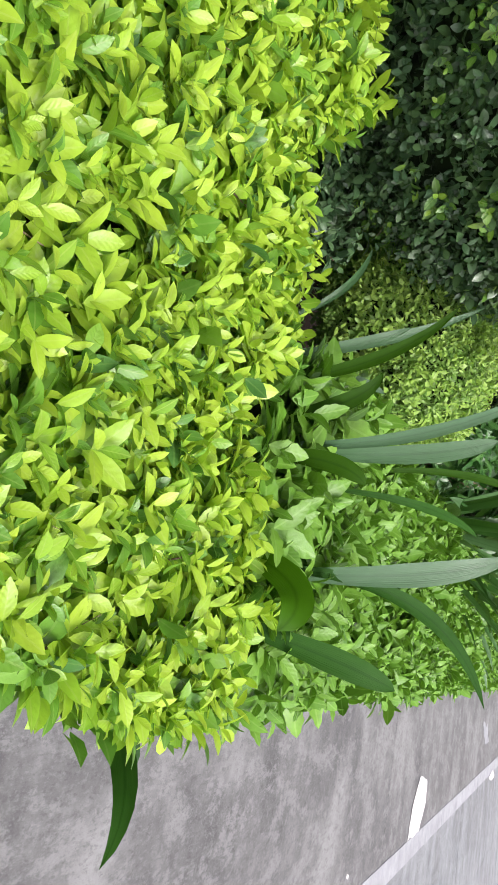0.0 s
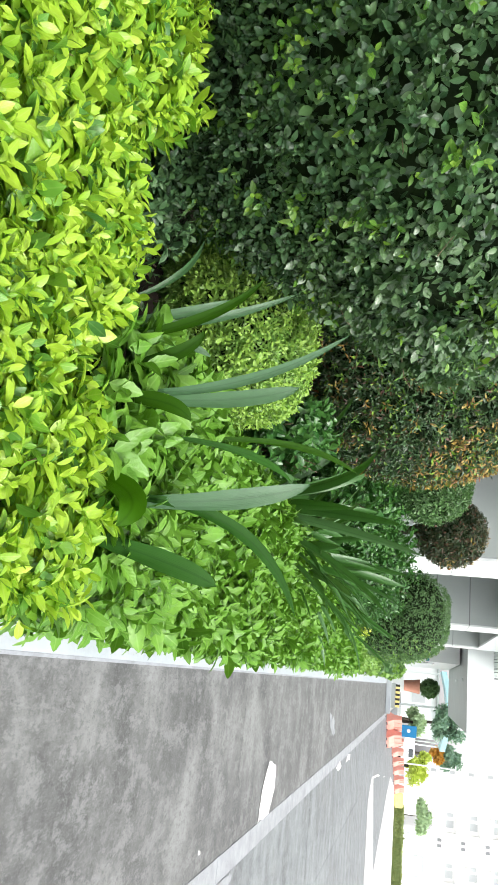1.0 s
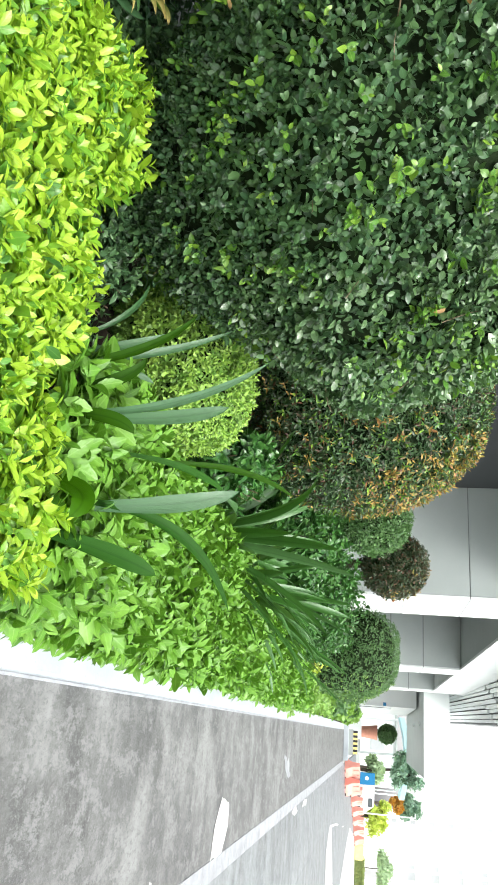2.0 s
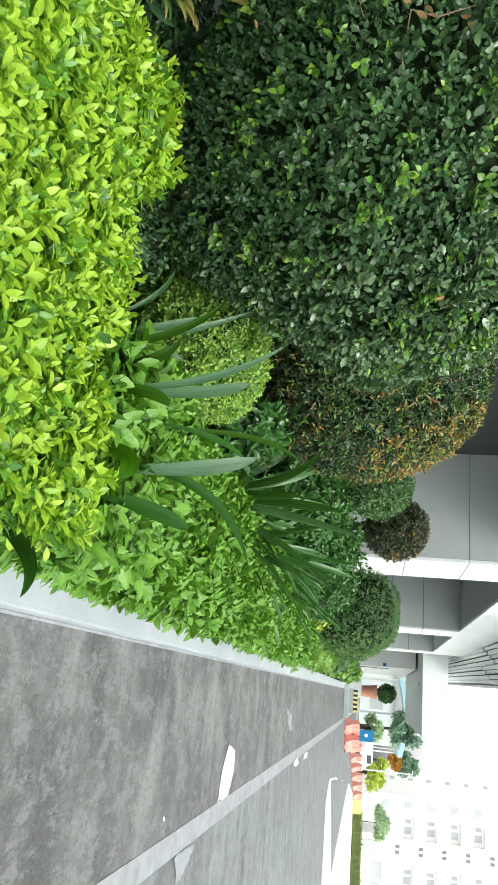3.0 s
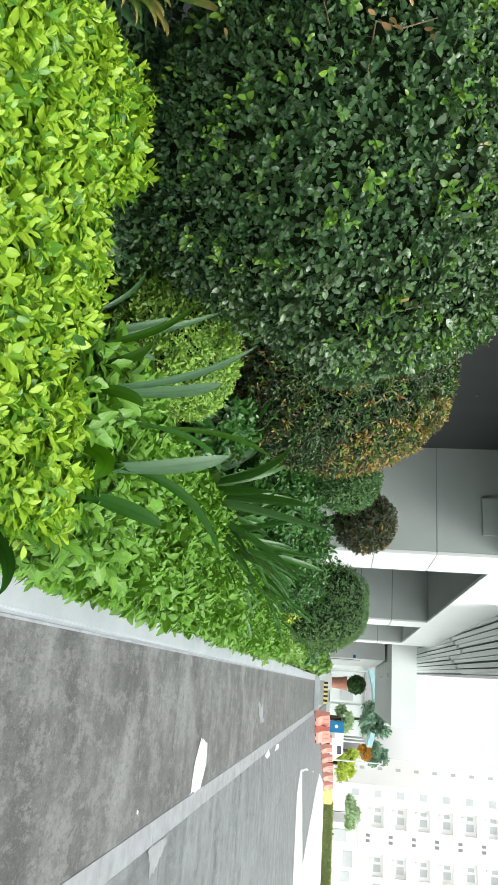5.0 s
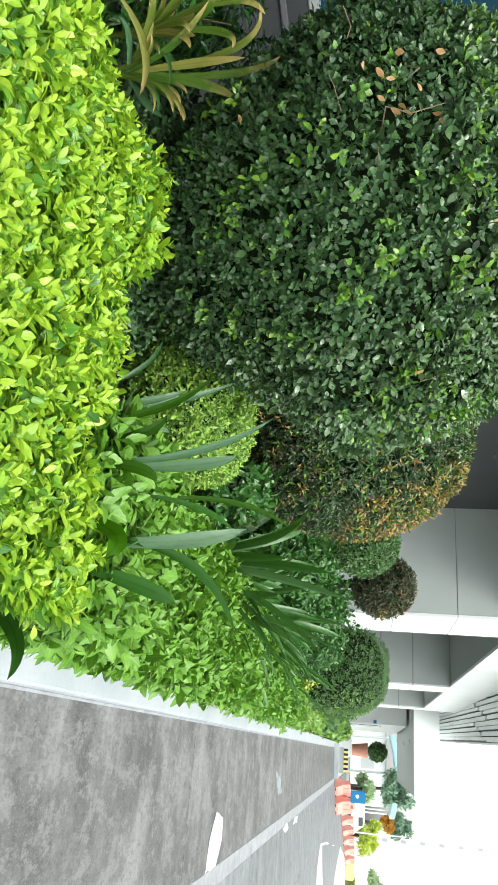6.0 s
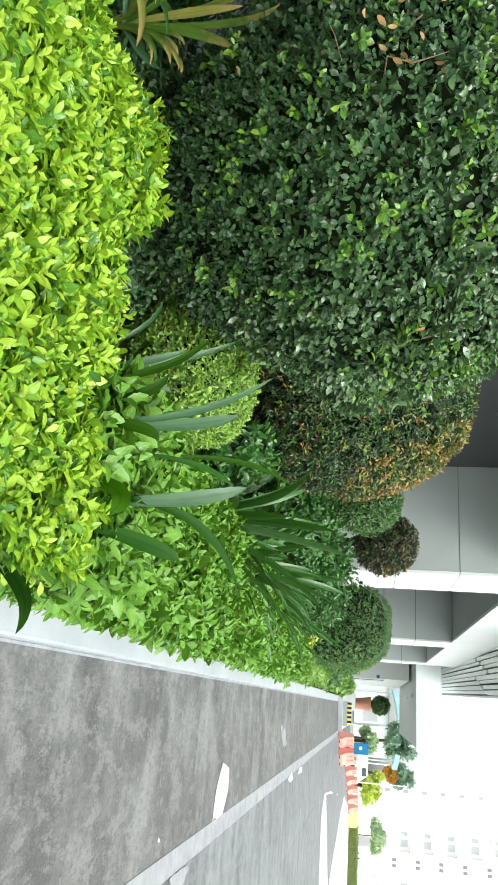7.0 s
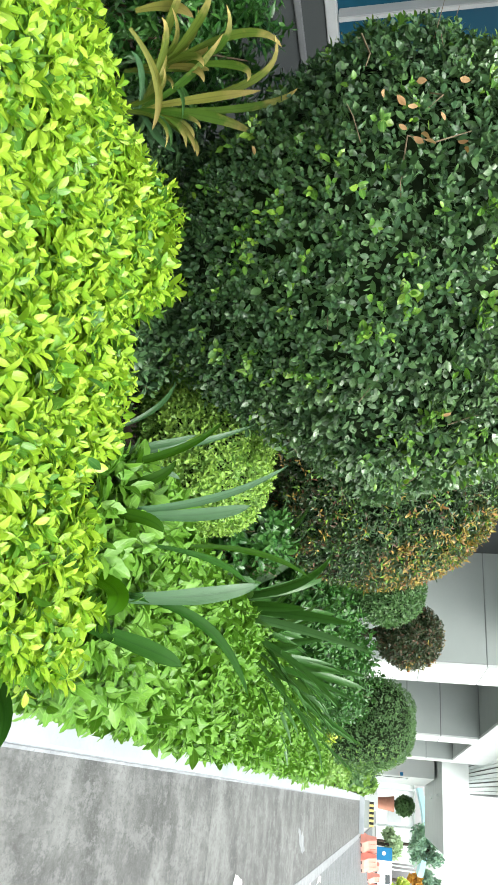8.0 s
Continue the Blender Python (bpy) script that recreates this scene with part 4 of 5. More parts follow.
topiary("green_dome_shrub", (-0.97, 11.0, 1.12), (0.64, 0.80, 0.72), "clipped green dome shrub beside the kerb", TINY, 6500, 4, 0.012, 0.029, DOME, 81, [(0.10, LIME, 0.006, lambda n: n[:, 0] > 0.5, "pale green tips")], 0.04, square=2.6)
topiary("green_dome_shrub", (-0.95, 14.2, 1.05), (0.6, 0.7, 0.65), "clipped green dome shrub beside the kerb", TINY, 2000, 4, 0.016, 0.04, DOME, 82, [(0.10, LIME, 0.006, lambda n: n[:, 0] > 0.5, "pale green tips")], 0.04)


def loose_shrub(name, centre, radii, label, leaf, count, pairs, step, length, material, seed, rise=0.5):
    """An unclipped shrub: leafy shoots through its whole body."""
    r = np.random.default_rng(seed)
    ob = thing(name, (centre[0], centre[1], 0.08), label, "shrub", "loose plants in the bed")
    n = unit(r.normal(size=(count, 3)))
    rad = r.uniform(0.55, 1.0, (count, 1))
    p = np.array(centre) + n * np.array(radii) * rad * (1 + 0.25 * lumps(n, 2.0, seed))[:, None]
    p[:, 2] = np.maximum(p[:, 2], 0.16)
    foliage("foliage", ob, leaf, shoots(r, p, n, pairs, step, length, 0.5, rise, 0.05, True, 72, 30, 0.25), material)
    for k in range(9):
        bm = bmesh.new()
        a = r.random() * 6.283
        e = np.array(centre) + np.array((math.cos(a) * radii[0], math.sin(a) * radii[1], r.uniform(0, radii[2]))) * 0.7
        tube(bm, [(centre[0] + r.normal() * 0.04, centre[1] + r.normal() * 0.04, 0.06), (np.array(centre) + e) / 2 - np.array((0, 0, 0.1)), e], [0.008, 0.006, 0.003], 5)
        part("stem", bm, BARK, ob)
    return ob


loose_shrub("gardenia_bush", (-1.25, 3.95, 0.58), (0.28, 0.40, 0.42), "loose bush of dark green oval leaves", OVAL, 420, 4, 0.02, 0.06, GARDENIA, 91)
loose_shrub("shade_bush", (-1.80, 5.5, 0.55), (0.55, 0.7, 0.5), "dark green bush in the shade behind the lilies", TINY, 440, 3, 0.022, 0.06, GARDENIA, 97)
loose_shrub("shade_bush", (-1.65, 6.7, 0.6), (0.5, 0.8, 0.6), "dark green bush in the shade behind the lilies", TINY, 440, 3, 0.022, 0.06, GARDENIA, 98)
loose_shrub("shade_bush", (-1.22, 6.1, 0.95), (0.34, 0.5, 0.36), "dark green bush in the shade behind the lilies", TINY, 620, 3, 0.022, 0.06, GARDENIA, 110)
loose_shrub("shade_bush", (-1.18, 7.0, 1.05), (0.30, 0.42, 0.36), "dark green bush in the shade behind the lilies", TINY, 520, 3, 0.022, 0.06, GARDENIA, 111)
loose_shrub("shade_bush", (-1.35, 9.2, 0.75), (0.5, 0.9, 0.7), "dark green bush in the shade behind the lilies", TINY, 495, 3, 0.022, 0.06, GARDENIA, 99)
loose_shrub("shade_bush", (-1.42, 5.65, 0.82), (0.36, 0.42, 0.46), "dark green bush in the shade behind the lilies", TINY, 385, 3, 0.022, 0.06, GARDENIA, 101)
loose_shrub("shade_bush", (-1.25, 6.65, 0.88), (0.34, 0.42, 0.52), "dark green bush in the shade behind the lilies", TINY, 385, 3, 0.022, 0.06, GARDENIA, 102)
loose_shrub("shade_bush", (-1.55, 2.25, 0.34), (0.45, 0.30, 0.26), "low dark bush filling the gap behind the hedge", TINY, 385, 3, 0.018, 0.04, DARK, 103)
loose_shrub("shade_bush", (-1.42, 2.02, 0.52), (0.34, 0.22, 0.30), "low dark bush filling the gap behind the hedge", TINY, 620, 3, 0.018, 0.040, DARK, 112)
loose_shrub("shade_bush", (-1.22, 2.32, 0.26), (0.32, 0.34, 0.2), "low dark bush filling the gap behind the hedge", TINY, 330, 3, 0.018, 0.04, DARK, 105)
loose_shrub("shade_bush", (-1.95, 3.45, 0.36), (0.40, 0.42, 0.32), "low dark bush filling the gap behind the hedge", TINY, 440, 3, 0.018, 0.045, DARK, 106)
loose_shrub("croton_bush", (-0.72, 9.9, 0.70), (0.16, 0.3, 0.22), "small croton with yellow spotted leaves", OVAL, 70, 3, 0.02, 0.06, FAR_YELLOW, 104)
loose_shrub("fern_bush", (-2.50, 1.62, 0.66), (0.34, 0.42, 0.52), "soft dark green bush by the building wall", NARROW, 800, 5, 0.014, 0.05, GARDENIA, 92)
loose_shrub("shade_bush", (-2.45, 1.05, 0.35), (0.45, 0.5, 0.30), "low dark bush filling the gap behind the hedge", TINY, 495, 3, 0.018, 0.045, DARK, 107)
loose_shrub("shade_bush", (-1.93, 1.64, 0.50), (0.26, 0.24, 0.36), "low dark bush filling the gap behind the hedge", TINY, 950, 3, 0.018, 0.042, DARK, 108)
loose_shrub("shade_bush", (-2.35, 2.05, 0.45), (0.38, 0.32, 0.40), "low dark bush filling the gap behind the hedge", TINY, 800, 3, 0.018, 0.045, DARK, 109)
loose_shrub("low_green_bush", (-0.95, 8.6, 0.72), (0.42, 0.95, 0.60), "loose dark green bush between lilies and dome", TINY, 1300, 3, 0.02, 0.05, GARDENIA, 93)
loose_shrub("yellow_green_bush", (-0.40, 10.6, 0.42), (0.34, 1.2, 0.36), "bright yellow-green bush at the end of the hedge", OVAL, 600, 3, 0.022, 0.08, LIME, 94)
loose_shrub("yellow_green_bush", (-0.42, 14.0, 0.45), (0.34, 2.2, 0.36), "bright yellow-green bush further along the kerb", TINY, 600, 3, 0.025, 0.09, LIME, 95)
for k, (x, y) in enumerate(((-0.6, 17.5), (-0.6, 21.0), (-0.65, 25.0), (-0.6, 29.0))):
    loose_shrub("kerbside_bush", (x, y, 0.5), (0.42, 1.9, 0.5), "green bush along the far kerb", CLUMP, 420, 3, 0.03, 0.12, LIME if k % 2 else DOME, 196 + k)


# ---- lilies ----
lily = thing("crinum_lily", (-0.55, 1.65, 0.08), "strap-leaved lily with broad dark blades rising from the hedge", "plant", "lilies in the bed")


def rise(p0, mid, p2, width, material, face=(0.3, -0.9, 0.3), gutter=0.3, twist=0.0, tip=0.6, label=""):
    """A lily blade that comes out of the leaves at p0 and bends over mid to its end p2; its root lies deeper."""
    p0 = tuple(1.35 * a - 0.35 * m - d for a, m, d in zip(p0, mid, (0, 0, 0.10)))
    p1 = tuple((m - 0.16 * a - 0.36 * c) / 0.48 for a, m, c in zip(p0, mid, p2))
    return blade(lily, p0, p1, p2, width * 0.72, material, face, gutter, twist, tip=tip, label=label)


rise((-0.583, 1.650, 0.887), (-0.629, 1.684, 1.062), (-0.722, 1.674, 1.252), 0.034, STRAP_PALE, (0.34, -0.88, 0.33), 0.35, 0.2, 0.6, "slender bluish green blade")
rise((-0.565, 1.662, 0.899), (-0.586, 1.708, 1.027), (-0.624, 1.734, 1.143), 0.049, STRAP_PALE, (0.34, -0.88, 0.33), 0.2, 0.05, 0.35, "broad bluish green blade")
rise((-0.350, 1.711, 0.899), (-0.385, 1.791, 1.040), (-0.436, 1.848, 1.166), 0.064, STRAP_PALE, (0.34, -0.88, 0.33), 0.15, 0.0, 0.45, "broad bluish green blade")
rise((-0.334, 1.728, 0.936), (-0.299, 1.901, 1.042), (-0.158, 2.069, 1.121), 0.045, STRAP, (0.0, -0.85, 0.5), 0.3, 0.2, 0.65)
rise((-0.237, 1.560, 0.871), (-0.205, 1.630, 0.947), (-0.178, 1.690, 1.019), 0.060, STRAP, (0.1, -0.85, 0.5), 0.25, 0.1, 0.4)
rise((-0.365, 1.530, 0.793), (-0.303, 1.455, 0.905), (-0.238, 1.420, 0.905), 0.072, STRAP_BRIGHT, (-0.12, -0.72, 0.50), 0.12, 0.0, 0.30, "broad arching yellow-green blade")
rise((-0.520, 1.544, 0.849), (-0.519, 1.568, 0.905), (-0.493, 1.597, 0.951), 0.046, STRAP_YOUNG, (0.2, -0.85, 0.5), 0.3, 0.1, 0.4)
rise((-0.665, 1.562, 0.825), (-0.731, 1.601, 0.961), (-0.820, 1.604, 1.073), 0.034, STRAP_YOUNG, (0.34, -0.88, 0.33), 0.35, -0.2, 0.6, "yellow-green blade")
rise((-0.906, 1.987, 0.701), (-0.987, 2.091, 0.853), (-1.099, 2.168, 1.039), 0.038, STRAP_PALE, (0.34, -0.88, 0.33), 0.3, 0.1, 0.6)
rise((-0.761, 1.682, 0.800), (-0.803, 1.719, 0.870), (-0.851, 1.754, 0.957), 0.034, STRAP_PALE, (0.34, -0.88, 0.33), 0.3, 0.1, 0.55)
rise((-0.597, 1.576, 0.838), (-0.643, 1.596, 0.906), (-0.696, 1.600, 0.955), 0.045, STRAP_YOUNG, (0.34, -0.88, 0.33), 0.3, 0.0, 0.6)
rise((-1.021, 2.024, 0.650), (-1.123, 2.068, 0.706), (-1.238, 2.091, 0.746), 0.028, STRAP_PALE, (0.34, -0.88, 0.33), 0.3, 0.0, 0.55)
rise((-0.750, 1.737, 0.774), (-0.755, 1.791, 0.838), (-0.745, 1.847, 0.894), 0.032, STRAP_PALE, (0.34, -0.88, 0.33), 0.3, 0.0, 0.5)
rise((-0.537, 1.892, 0.948), (-0.539, 2.016, 1.004), (-0.517, 2.144, 1.067), 0.030, STRAP, (0.34, -0.88, 0.33), 0.3, 0.0, 0.55)
rise((-0.742, 2.548, 0.809), (-0.807, 2.786, 0.997), (-0.785, 3.029, 1.165), 0.035, STRAP_YOUNG, (0.34, -0.88, 0.33), 0.3, 0.0, 0.5)
for x, y in ((-0.59, 1.68), (-0.33, 1.70), (-0.66, 1.58), (-0.30, 1.48)):
    part("bulb", tube(bmesh.new(), [(x, y, 0.06), (x, y, 0.3), (x, y, 0.70)], [0.045, 0.035, 0.020], 10), TRUNK, lily)
sprout = thing("lily_offshoot", (-0.13, 1.36, 0.08), "single dark lily blade leaning out over the kerb", "plant", "lilies in the bed")
blade(sprout, (-0.20, 1.47, 0.45), (-0.07, 1.40, 0.79), (0.070, 1.285, 0.78), 0.040, STRAP, (0.35, -0.75, 0.55), 0.25, tip=0.55)
blade(sprout, (-0.20, 1.50, 0.30), (-0.10, 1.47, 0.74), (0.00, 1.45, 0.70), 0.022, STRAP_PALE, (0.35, -0.75, 0.55), 0.25, tip=0.55)
strap_clump("spider_lily", (-1.00, 4.55, 0.20), 40, 1.18, 0.070, SPIDER, 201, "large clump of arching dark strap leaves", (6, 44), 0.75, "lilies in the bed")
strap_clump("spider_lily", (-0.85, 5.35, 0.20), 38, 1.10, 0.068, SPIDER, 202, "large clump of arching dark strap leaves", (6, 44), 0.75, "lilies in the bed")
strap_clump("spider_lily", (-0.95, 6.3, 0.20), 32, 1.12, 0.066, SPIDER, 203, "large clump of arching dark strap leaves", (6, 44), 0.75, "lilies in the bed")
strap_clump("spider_lily", (-0.78, 8.3, 0.20), 24, 1.0, 0.062, SPIDER, 205, "large clump of arching dark strap leaves", (6, 44), 0.75, "lilies in the bed")
strap_clump("spider_lily", (-0.90, 7.2, 0.20), 30, 1.05, 0.062, SPIDER, 204, "large clump of arching dark strap leaves", (6, 44), 0.75, "lilies in the bed")
dry_lily = thing("yellowing_lily", (-1.86, 1.46, 0.08), "lily clump with yellowed and browned strap leaves", "plant", "lilies in the bed")


def arch(p0, mid, p2, width, material, twist=0.3, label=""):
    """A blade of the yellowing lily from its crown p0 over mid to its end p2."""
    p1 = tuple(2 * m - (a + c) / 2 for a, m, c in zip(p0, mid, p2))
    return blade(dry_lily, p0, p1, p2, width * 0.78, material, (0.62, -0.62, 0.35), 0.35, twist, tip=0.55, label=label)


arch((-1.941, 1.211, 0.742), (-1.875, 1.352, 0.797), (-1.745, 1.421, 0.778), 0.034, STRAP_DRY, 0.3, "browned drooping blade")
arch((-2.010, 1.206, 0.751), (-2.003, 1.200, 0.864), (-1.957, 1.212, 0.937), 0.043, STRAP_DRY, 0.2, "browned drooping blade")
arch((-1.980, 1.380, 0.785), (-1.963, 1.316, 0.989), (-1.989, 1.204, 1.036), 0.032, STRAP_OLD, 0.4)
arch((-1.980, 1.380, 0.785), (-1.917, 1.346, 0.906), (-1.859, 1.355, 0.948), 0.032, STRAP_DRY, 0.2, "browned drooping blade")
arch((-1.863, 1.430, 0.717), (-1.871, 1.420, 0.938), (-1.864, 1.406, 1.117), 0.038, STRAP_DRY, 0.1, "browned drooping blade")
arch((-1.863, 1.430, 0.717), (-1.914, 1.411, 1.072), (-1.957, 1.293, 1.170), 0.032, STRAP_OLD, 0.5)
arch((-1.863, 1.430, 0.717), (-1.866, 1.465, 1.049), (-1.876, 1.417, 1.230), 0.032, STRAP_OLD, 0.2)
arch((-1.863, 1.430, 0.717), (-1.837, 1.465, 0.947), (-1.782, 1.496, 1.087), 0.043, STRAP_OLD, 0.2)
arch((-1.980, 1.380, 0.785), (-1.991, 1.300, 1.056), (-1.940, 1.322, 1.188), 0.034, STRAP_OLD, 0.3)
arch((-1.980, 1.380, 0.785), (-1.936, 1.319, 0.905), (-1.886, 1.321, 0.952), 0.029, STRAP_OLD, 0.2)
arch((-1.863, 1.430, 0.717), (-1.776, 1.466, 0.775), (-1.716, 1.485, 0.844), 0.032, STRAP_PALE, 0.2)
arch((-1.863, 1.430, 0.717), (-1.793, 1.486, 0.867), (-1.717, 1.510, 0.906), 0.029, STRAP_OLD, 0.3)
arch((-1.980, 1.380, 0.785), (-1.939, 1.364, 1.028), (-1.876, 1.379, 1.078), 0.032, STRAP_OLD, 0.3)
arch((-1.863, 1.430, 0.717), (-1.932, 1.289, 0.827), (-1.943, 1.190, 0.848), 0.029, STRAP_OLD, 0.3)
arch((-1.863, 1.430, 0.717), (-1.896, 1.365, 0.884), (-1.945, 1.263, 1.018), 0.032, STRAP_OLD, 0.4)
arch((-1.863, 1.430, 0.717), (-1.813, 1.449, 0.836), (-1.730, 1.483, 0.876), 0.027, STRAP_OLD, 0.4)
arch((-1.980, 1.380, 0.785), (-1.993, 1.251, 0.936), (-2.005, 1.162, 0.994), 0.034, STRAP_OLD, 0.3)
arch((-1.980, 1.380, 0.785), (-1.979, 1.233, 0.854), (-2.002, 1.136, 0.929), 0.034, STRAP_OLD, 0.3)
arch((-1.863, 1.430, 0.717), (-1.882, 1.320, 0.753), (-1.874, 1.238, 0.749), 0.027, STRAP_PALE, 0.3)
r = np.random.default_rng(77)
for i in range(18):
    x, y, z = ((-1.863, 1.430, 0.62), (-1.980, 1.380, 0.66))[i % 2]
    a, le = r.uniform(-2.9, 0.9), r.uniform(0.24, 0.42)
    up, out = r.uniform(0.55, 0.95), np.array((math.cos(a), math.sin(a), 0))
    end = np.array((x, y, z)) + le * (out * (1.15 - up) + np.array((0, 0, up)))
    mid = np.array((x, y, z)) + le * (out * (0.30 - 0.22 * up) + np.array((0, 0, 0.62 * up + 0.10)))
    arch((x, y, z), tuple(mid), tuple(end), r.uniform(0.018, 0.030), STRAP_OLD if i % 3 else SPIDER, r.normal() * 0.4)
part("bulb", tube(bmesh.new(), [(-1.863, 1.430, 0.06), (-1.863, 1.430, 0.20), (-1.863, 1.430, 0.34)], [0.05, 0.04, 0.02], 10), TRUNK, dry_lily)
part("bulb", tube(bmesh.new(), [(-1.980, 1.380, 0.06), (-1.980, 1.380, 0.20), (-1.980, 1.380, 0.34)], [0.05, 0.04, 0.02], 10), TRUNK, dry_lily)


# ---- far end of the drive ----
def barrier(place, turn):
    ob = thing("water_barrier", (0, 0, 0), "orange plastic water-filled road barrier", "barrier", "barriers across the drive")
    bm = bmesh.new()
    prof = [(-0.25, 0.0), (0.25, 0.0), (0.25, 0.14), (0.13, 0.36), (0.09, 0.74), (-0.09, 0.74), (-0.13, 0.36), (-0.25, 0.14)]
    a = [bm.verts.new((-0.62, y, z)) for y, z in prof]
    b = [bm.verts.new((0.62, y, z)) for y, z in prof]
    for k in range(8):
        bm.faces.new((a[k], a[(k + 1) % 8], b[(k + 1) % 8], b[k]))
    bm.faces.new(a[::-1])
    bm.faces.new(b)
    part("body", bm, ORANGE, ob)
    part("rib", boxes((-0.3, -0.2, -0.14, 0.14, 0.4, 0.70), bevel=0.02), ORANGE, ob)
    part("rib", boxes((0.2, 0.3, -0.14, 0.14, 0.4, 0.70), bevel=0.02), ORANGE, ob)
    part("foot", boxes((-0.55, -0.25, -0.27, 0.27, 0.0, 0.05)), BLACK, ob)
    part("foot", boxes((0.25, 0.55, -0.27, 0.27, 0.0, 0.05)), BLACK, ob)
    ob.matrix_basis = pose(*place, 0, 0, turn)
    return ob


first = barrier((1.85, 40.3, 0.0), 62)
for x, y, a in ((2.62, 41.0, 62), (3.35, 49.5, 74), (4.1, 52.0, 73), (4.9, 54.6, 72), (5.7, 57.2, 71), (6.6, 59.8, 70), (7.5, 62.2, 68)):
    copy_thing(first, pose(x, y, 0.0, 0, 0, a))
sign = thing("blue_sign", (2.2, 40.9, 0.0), "blue square sign with a white round emblem on a post", "sign")
part("post", tube(bmesh.new(), [(2.2, 40.95, 0), (2.2, 40.95, 0.8), (2.2, 40.95, 1.3)], [0.03, 0.03, 0.03], 8), ALU, sign)
part("board", boxes((1.92, 2.48, 40.88, 40.92, 0.74, 1.47), bevel=0.01), BLUE, sign)
bm = bmesh.new()
bmesh.ops.create_circle(bm, cap_ends=True, radius=0.09, segments=24)
bmesh.ops.rotate(bm, cent=(0, 0, 0), matrix=Matrix.Rotation(math.pi / 2, 3, "X"), verts=bm.verts)
bmesh.ops.translate(bm, vec=(2.18, 40.87, 1.08), verts=bm.verts)
part("emblem", bm, WHITE_PAINT, sign, "white round emblem")
yb = thing("yellow_barrier", (8.4, 63.5, 0), "yellow plastic road barrier", "barrier")
part("body", boxes((7.9, 9.0, 63.3, 63.7, 0, 0.7), bevel=0.08), YELLOW, yb)

stop = thing("striped_kerb", (0.5, 42, 0.3), "yellow and black striped low barrier bar", "barrier")
for k in range(10):
    part("stripe", boxes((0.0 + 0.115 * k, 0.115 + 0.115 * k, 41.9, 42.0, 0.32, 0.54), bevel=0.01), YELLOW if k % 2 else BLACK, stop)
part("plinth", boxes((-0.05, 1.2, 41.9, 42.4, -0.03, 0.32), bevel=0.02), PANEL, stop)
ramp_wall = thing("end_wall", (0.6, 36, 0), "low pale blue-grey concrete end wall of the drive", "wall", kind="structure")
part("coping", boxes((-0.2, 1.35, 37.4, 37.9, 0.0, 0.22), bevel=0.02), KERB, ramp_wall)

pot = thing("potted_tree", (-0.05, 44, 0.7), "round clipped tree in a terracotta pot", "potted plant")
part("plinth", boxes((-0.5, 0.4, 43.6, 44.4, -0.03, 0.70), bevel=0.02), PANEL_WHITE, pot)
part("pot", lathe(bmesh.new(), [(0.28, 0), (0.33, 0.5), (0.37, 0.72), (0.39, 0.86), (0.34, 0.86), (0.3, 0.75)], (0.0, 44, 0.70)), TERRACOTTA, pot)
rr = np.random.default_rng(301)
q, m = sphere_points(rr, 900, (0.03, 44, 2.1), (0.5, 0.5, 0.52), 0.06, seed=6)
foliage("crown", pot, CLUMP, shoots(rr, q, m, 2, 0.03, 0.12, 0.5, 0.3, 0.1), DOME)
sphere_core("solid_core", pot, (0.03, 44, 2.1), (0.5, 0.5, 0.52), 0.08)
stem(pot, (0.01, 44), 1.4, 1.75, 0.04)


def tree(place, height, crown, material, seed, label, trunk_r=0.14):
    """A far tree: tapered trunk, limbs, a crown of many leaf clumps with gaps."""
    r = np.random.default_rng(seed)
    ob = thing("tree", (place[0], place[1], 0), label, "tree", "far trees")
    x, y = place
    bm = bmesh.new()
    top = height - crown[2] * 0.7
    tube(bm, [(x, y, -0.05), (x + 0.05, y, top * 0.5), (x - 0.04, y, top), (x, y, height - crown[2] * 0.3)], [trunk_r, trunk_r * 0.8, trunk_r * 0.6, trunk_r * 0.2], 8)
    knots = []
    for k in range(9):
        a = k * 2.4
        e = Vector((x + math.cos(a) * crown[0] * r.uniform(0.5, 0.9), y + math.sin(a) * crown[1] * r.uniform(0.5, 0.9), height - crown[2] * r.uniform(0.1, 1.5)))
        knots.append(np.array(e))
        tube(bm, [(x, y, top * r.uniform(0.75, 1.0)), (Vector((x, y, top)) + e) / 2, e], [trunk_r * 0.45, trunk_r * 0.3, trunk_r * 0.1], 5)
    part("trunk", bm, TRUNK, ob)
    sets = [k + unit(r.normal(size=(85, 3))) * np.array(crown) * 0.48 * r.uniform(0.3, 1.0, (85, 1)) for k in knots + [np.array((x, y, height - crown[2] * 0.5))]]
    p = np.concatenate(sets)
    n = unit(p - np.array((x, y, height - crown[2])))
    foliage("crown", ob, CLUMP, shoots(r, p, n, 2, 0.05, 0.23, 0.9, 0.3, 0.1), material)
    return ob


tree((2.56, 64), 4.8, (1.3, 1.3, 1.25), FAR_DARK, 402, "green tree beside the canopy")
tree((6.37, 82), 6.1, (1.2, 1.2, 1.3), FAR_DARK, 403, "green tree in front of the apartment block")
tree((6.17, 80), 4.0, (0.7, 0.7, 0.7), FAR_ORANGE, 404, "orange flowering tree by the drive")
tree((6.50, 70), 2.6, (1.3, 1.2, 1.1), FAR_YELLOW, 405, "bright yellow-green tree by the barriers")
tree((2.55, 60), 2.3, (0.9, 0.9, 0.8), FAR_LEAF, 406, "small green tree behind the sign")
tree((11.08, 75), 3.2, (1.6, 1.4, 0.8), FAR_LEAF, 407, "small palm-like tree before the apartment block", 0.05)
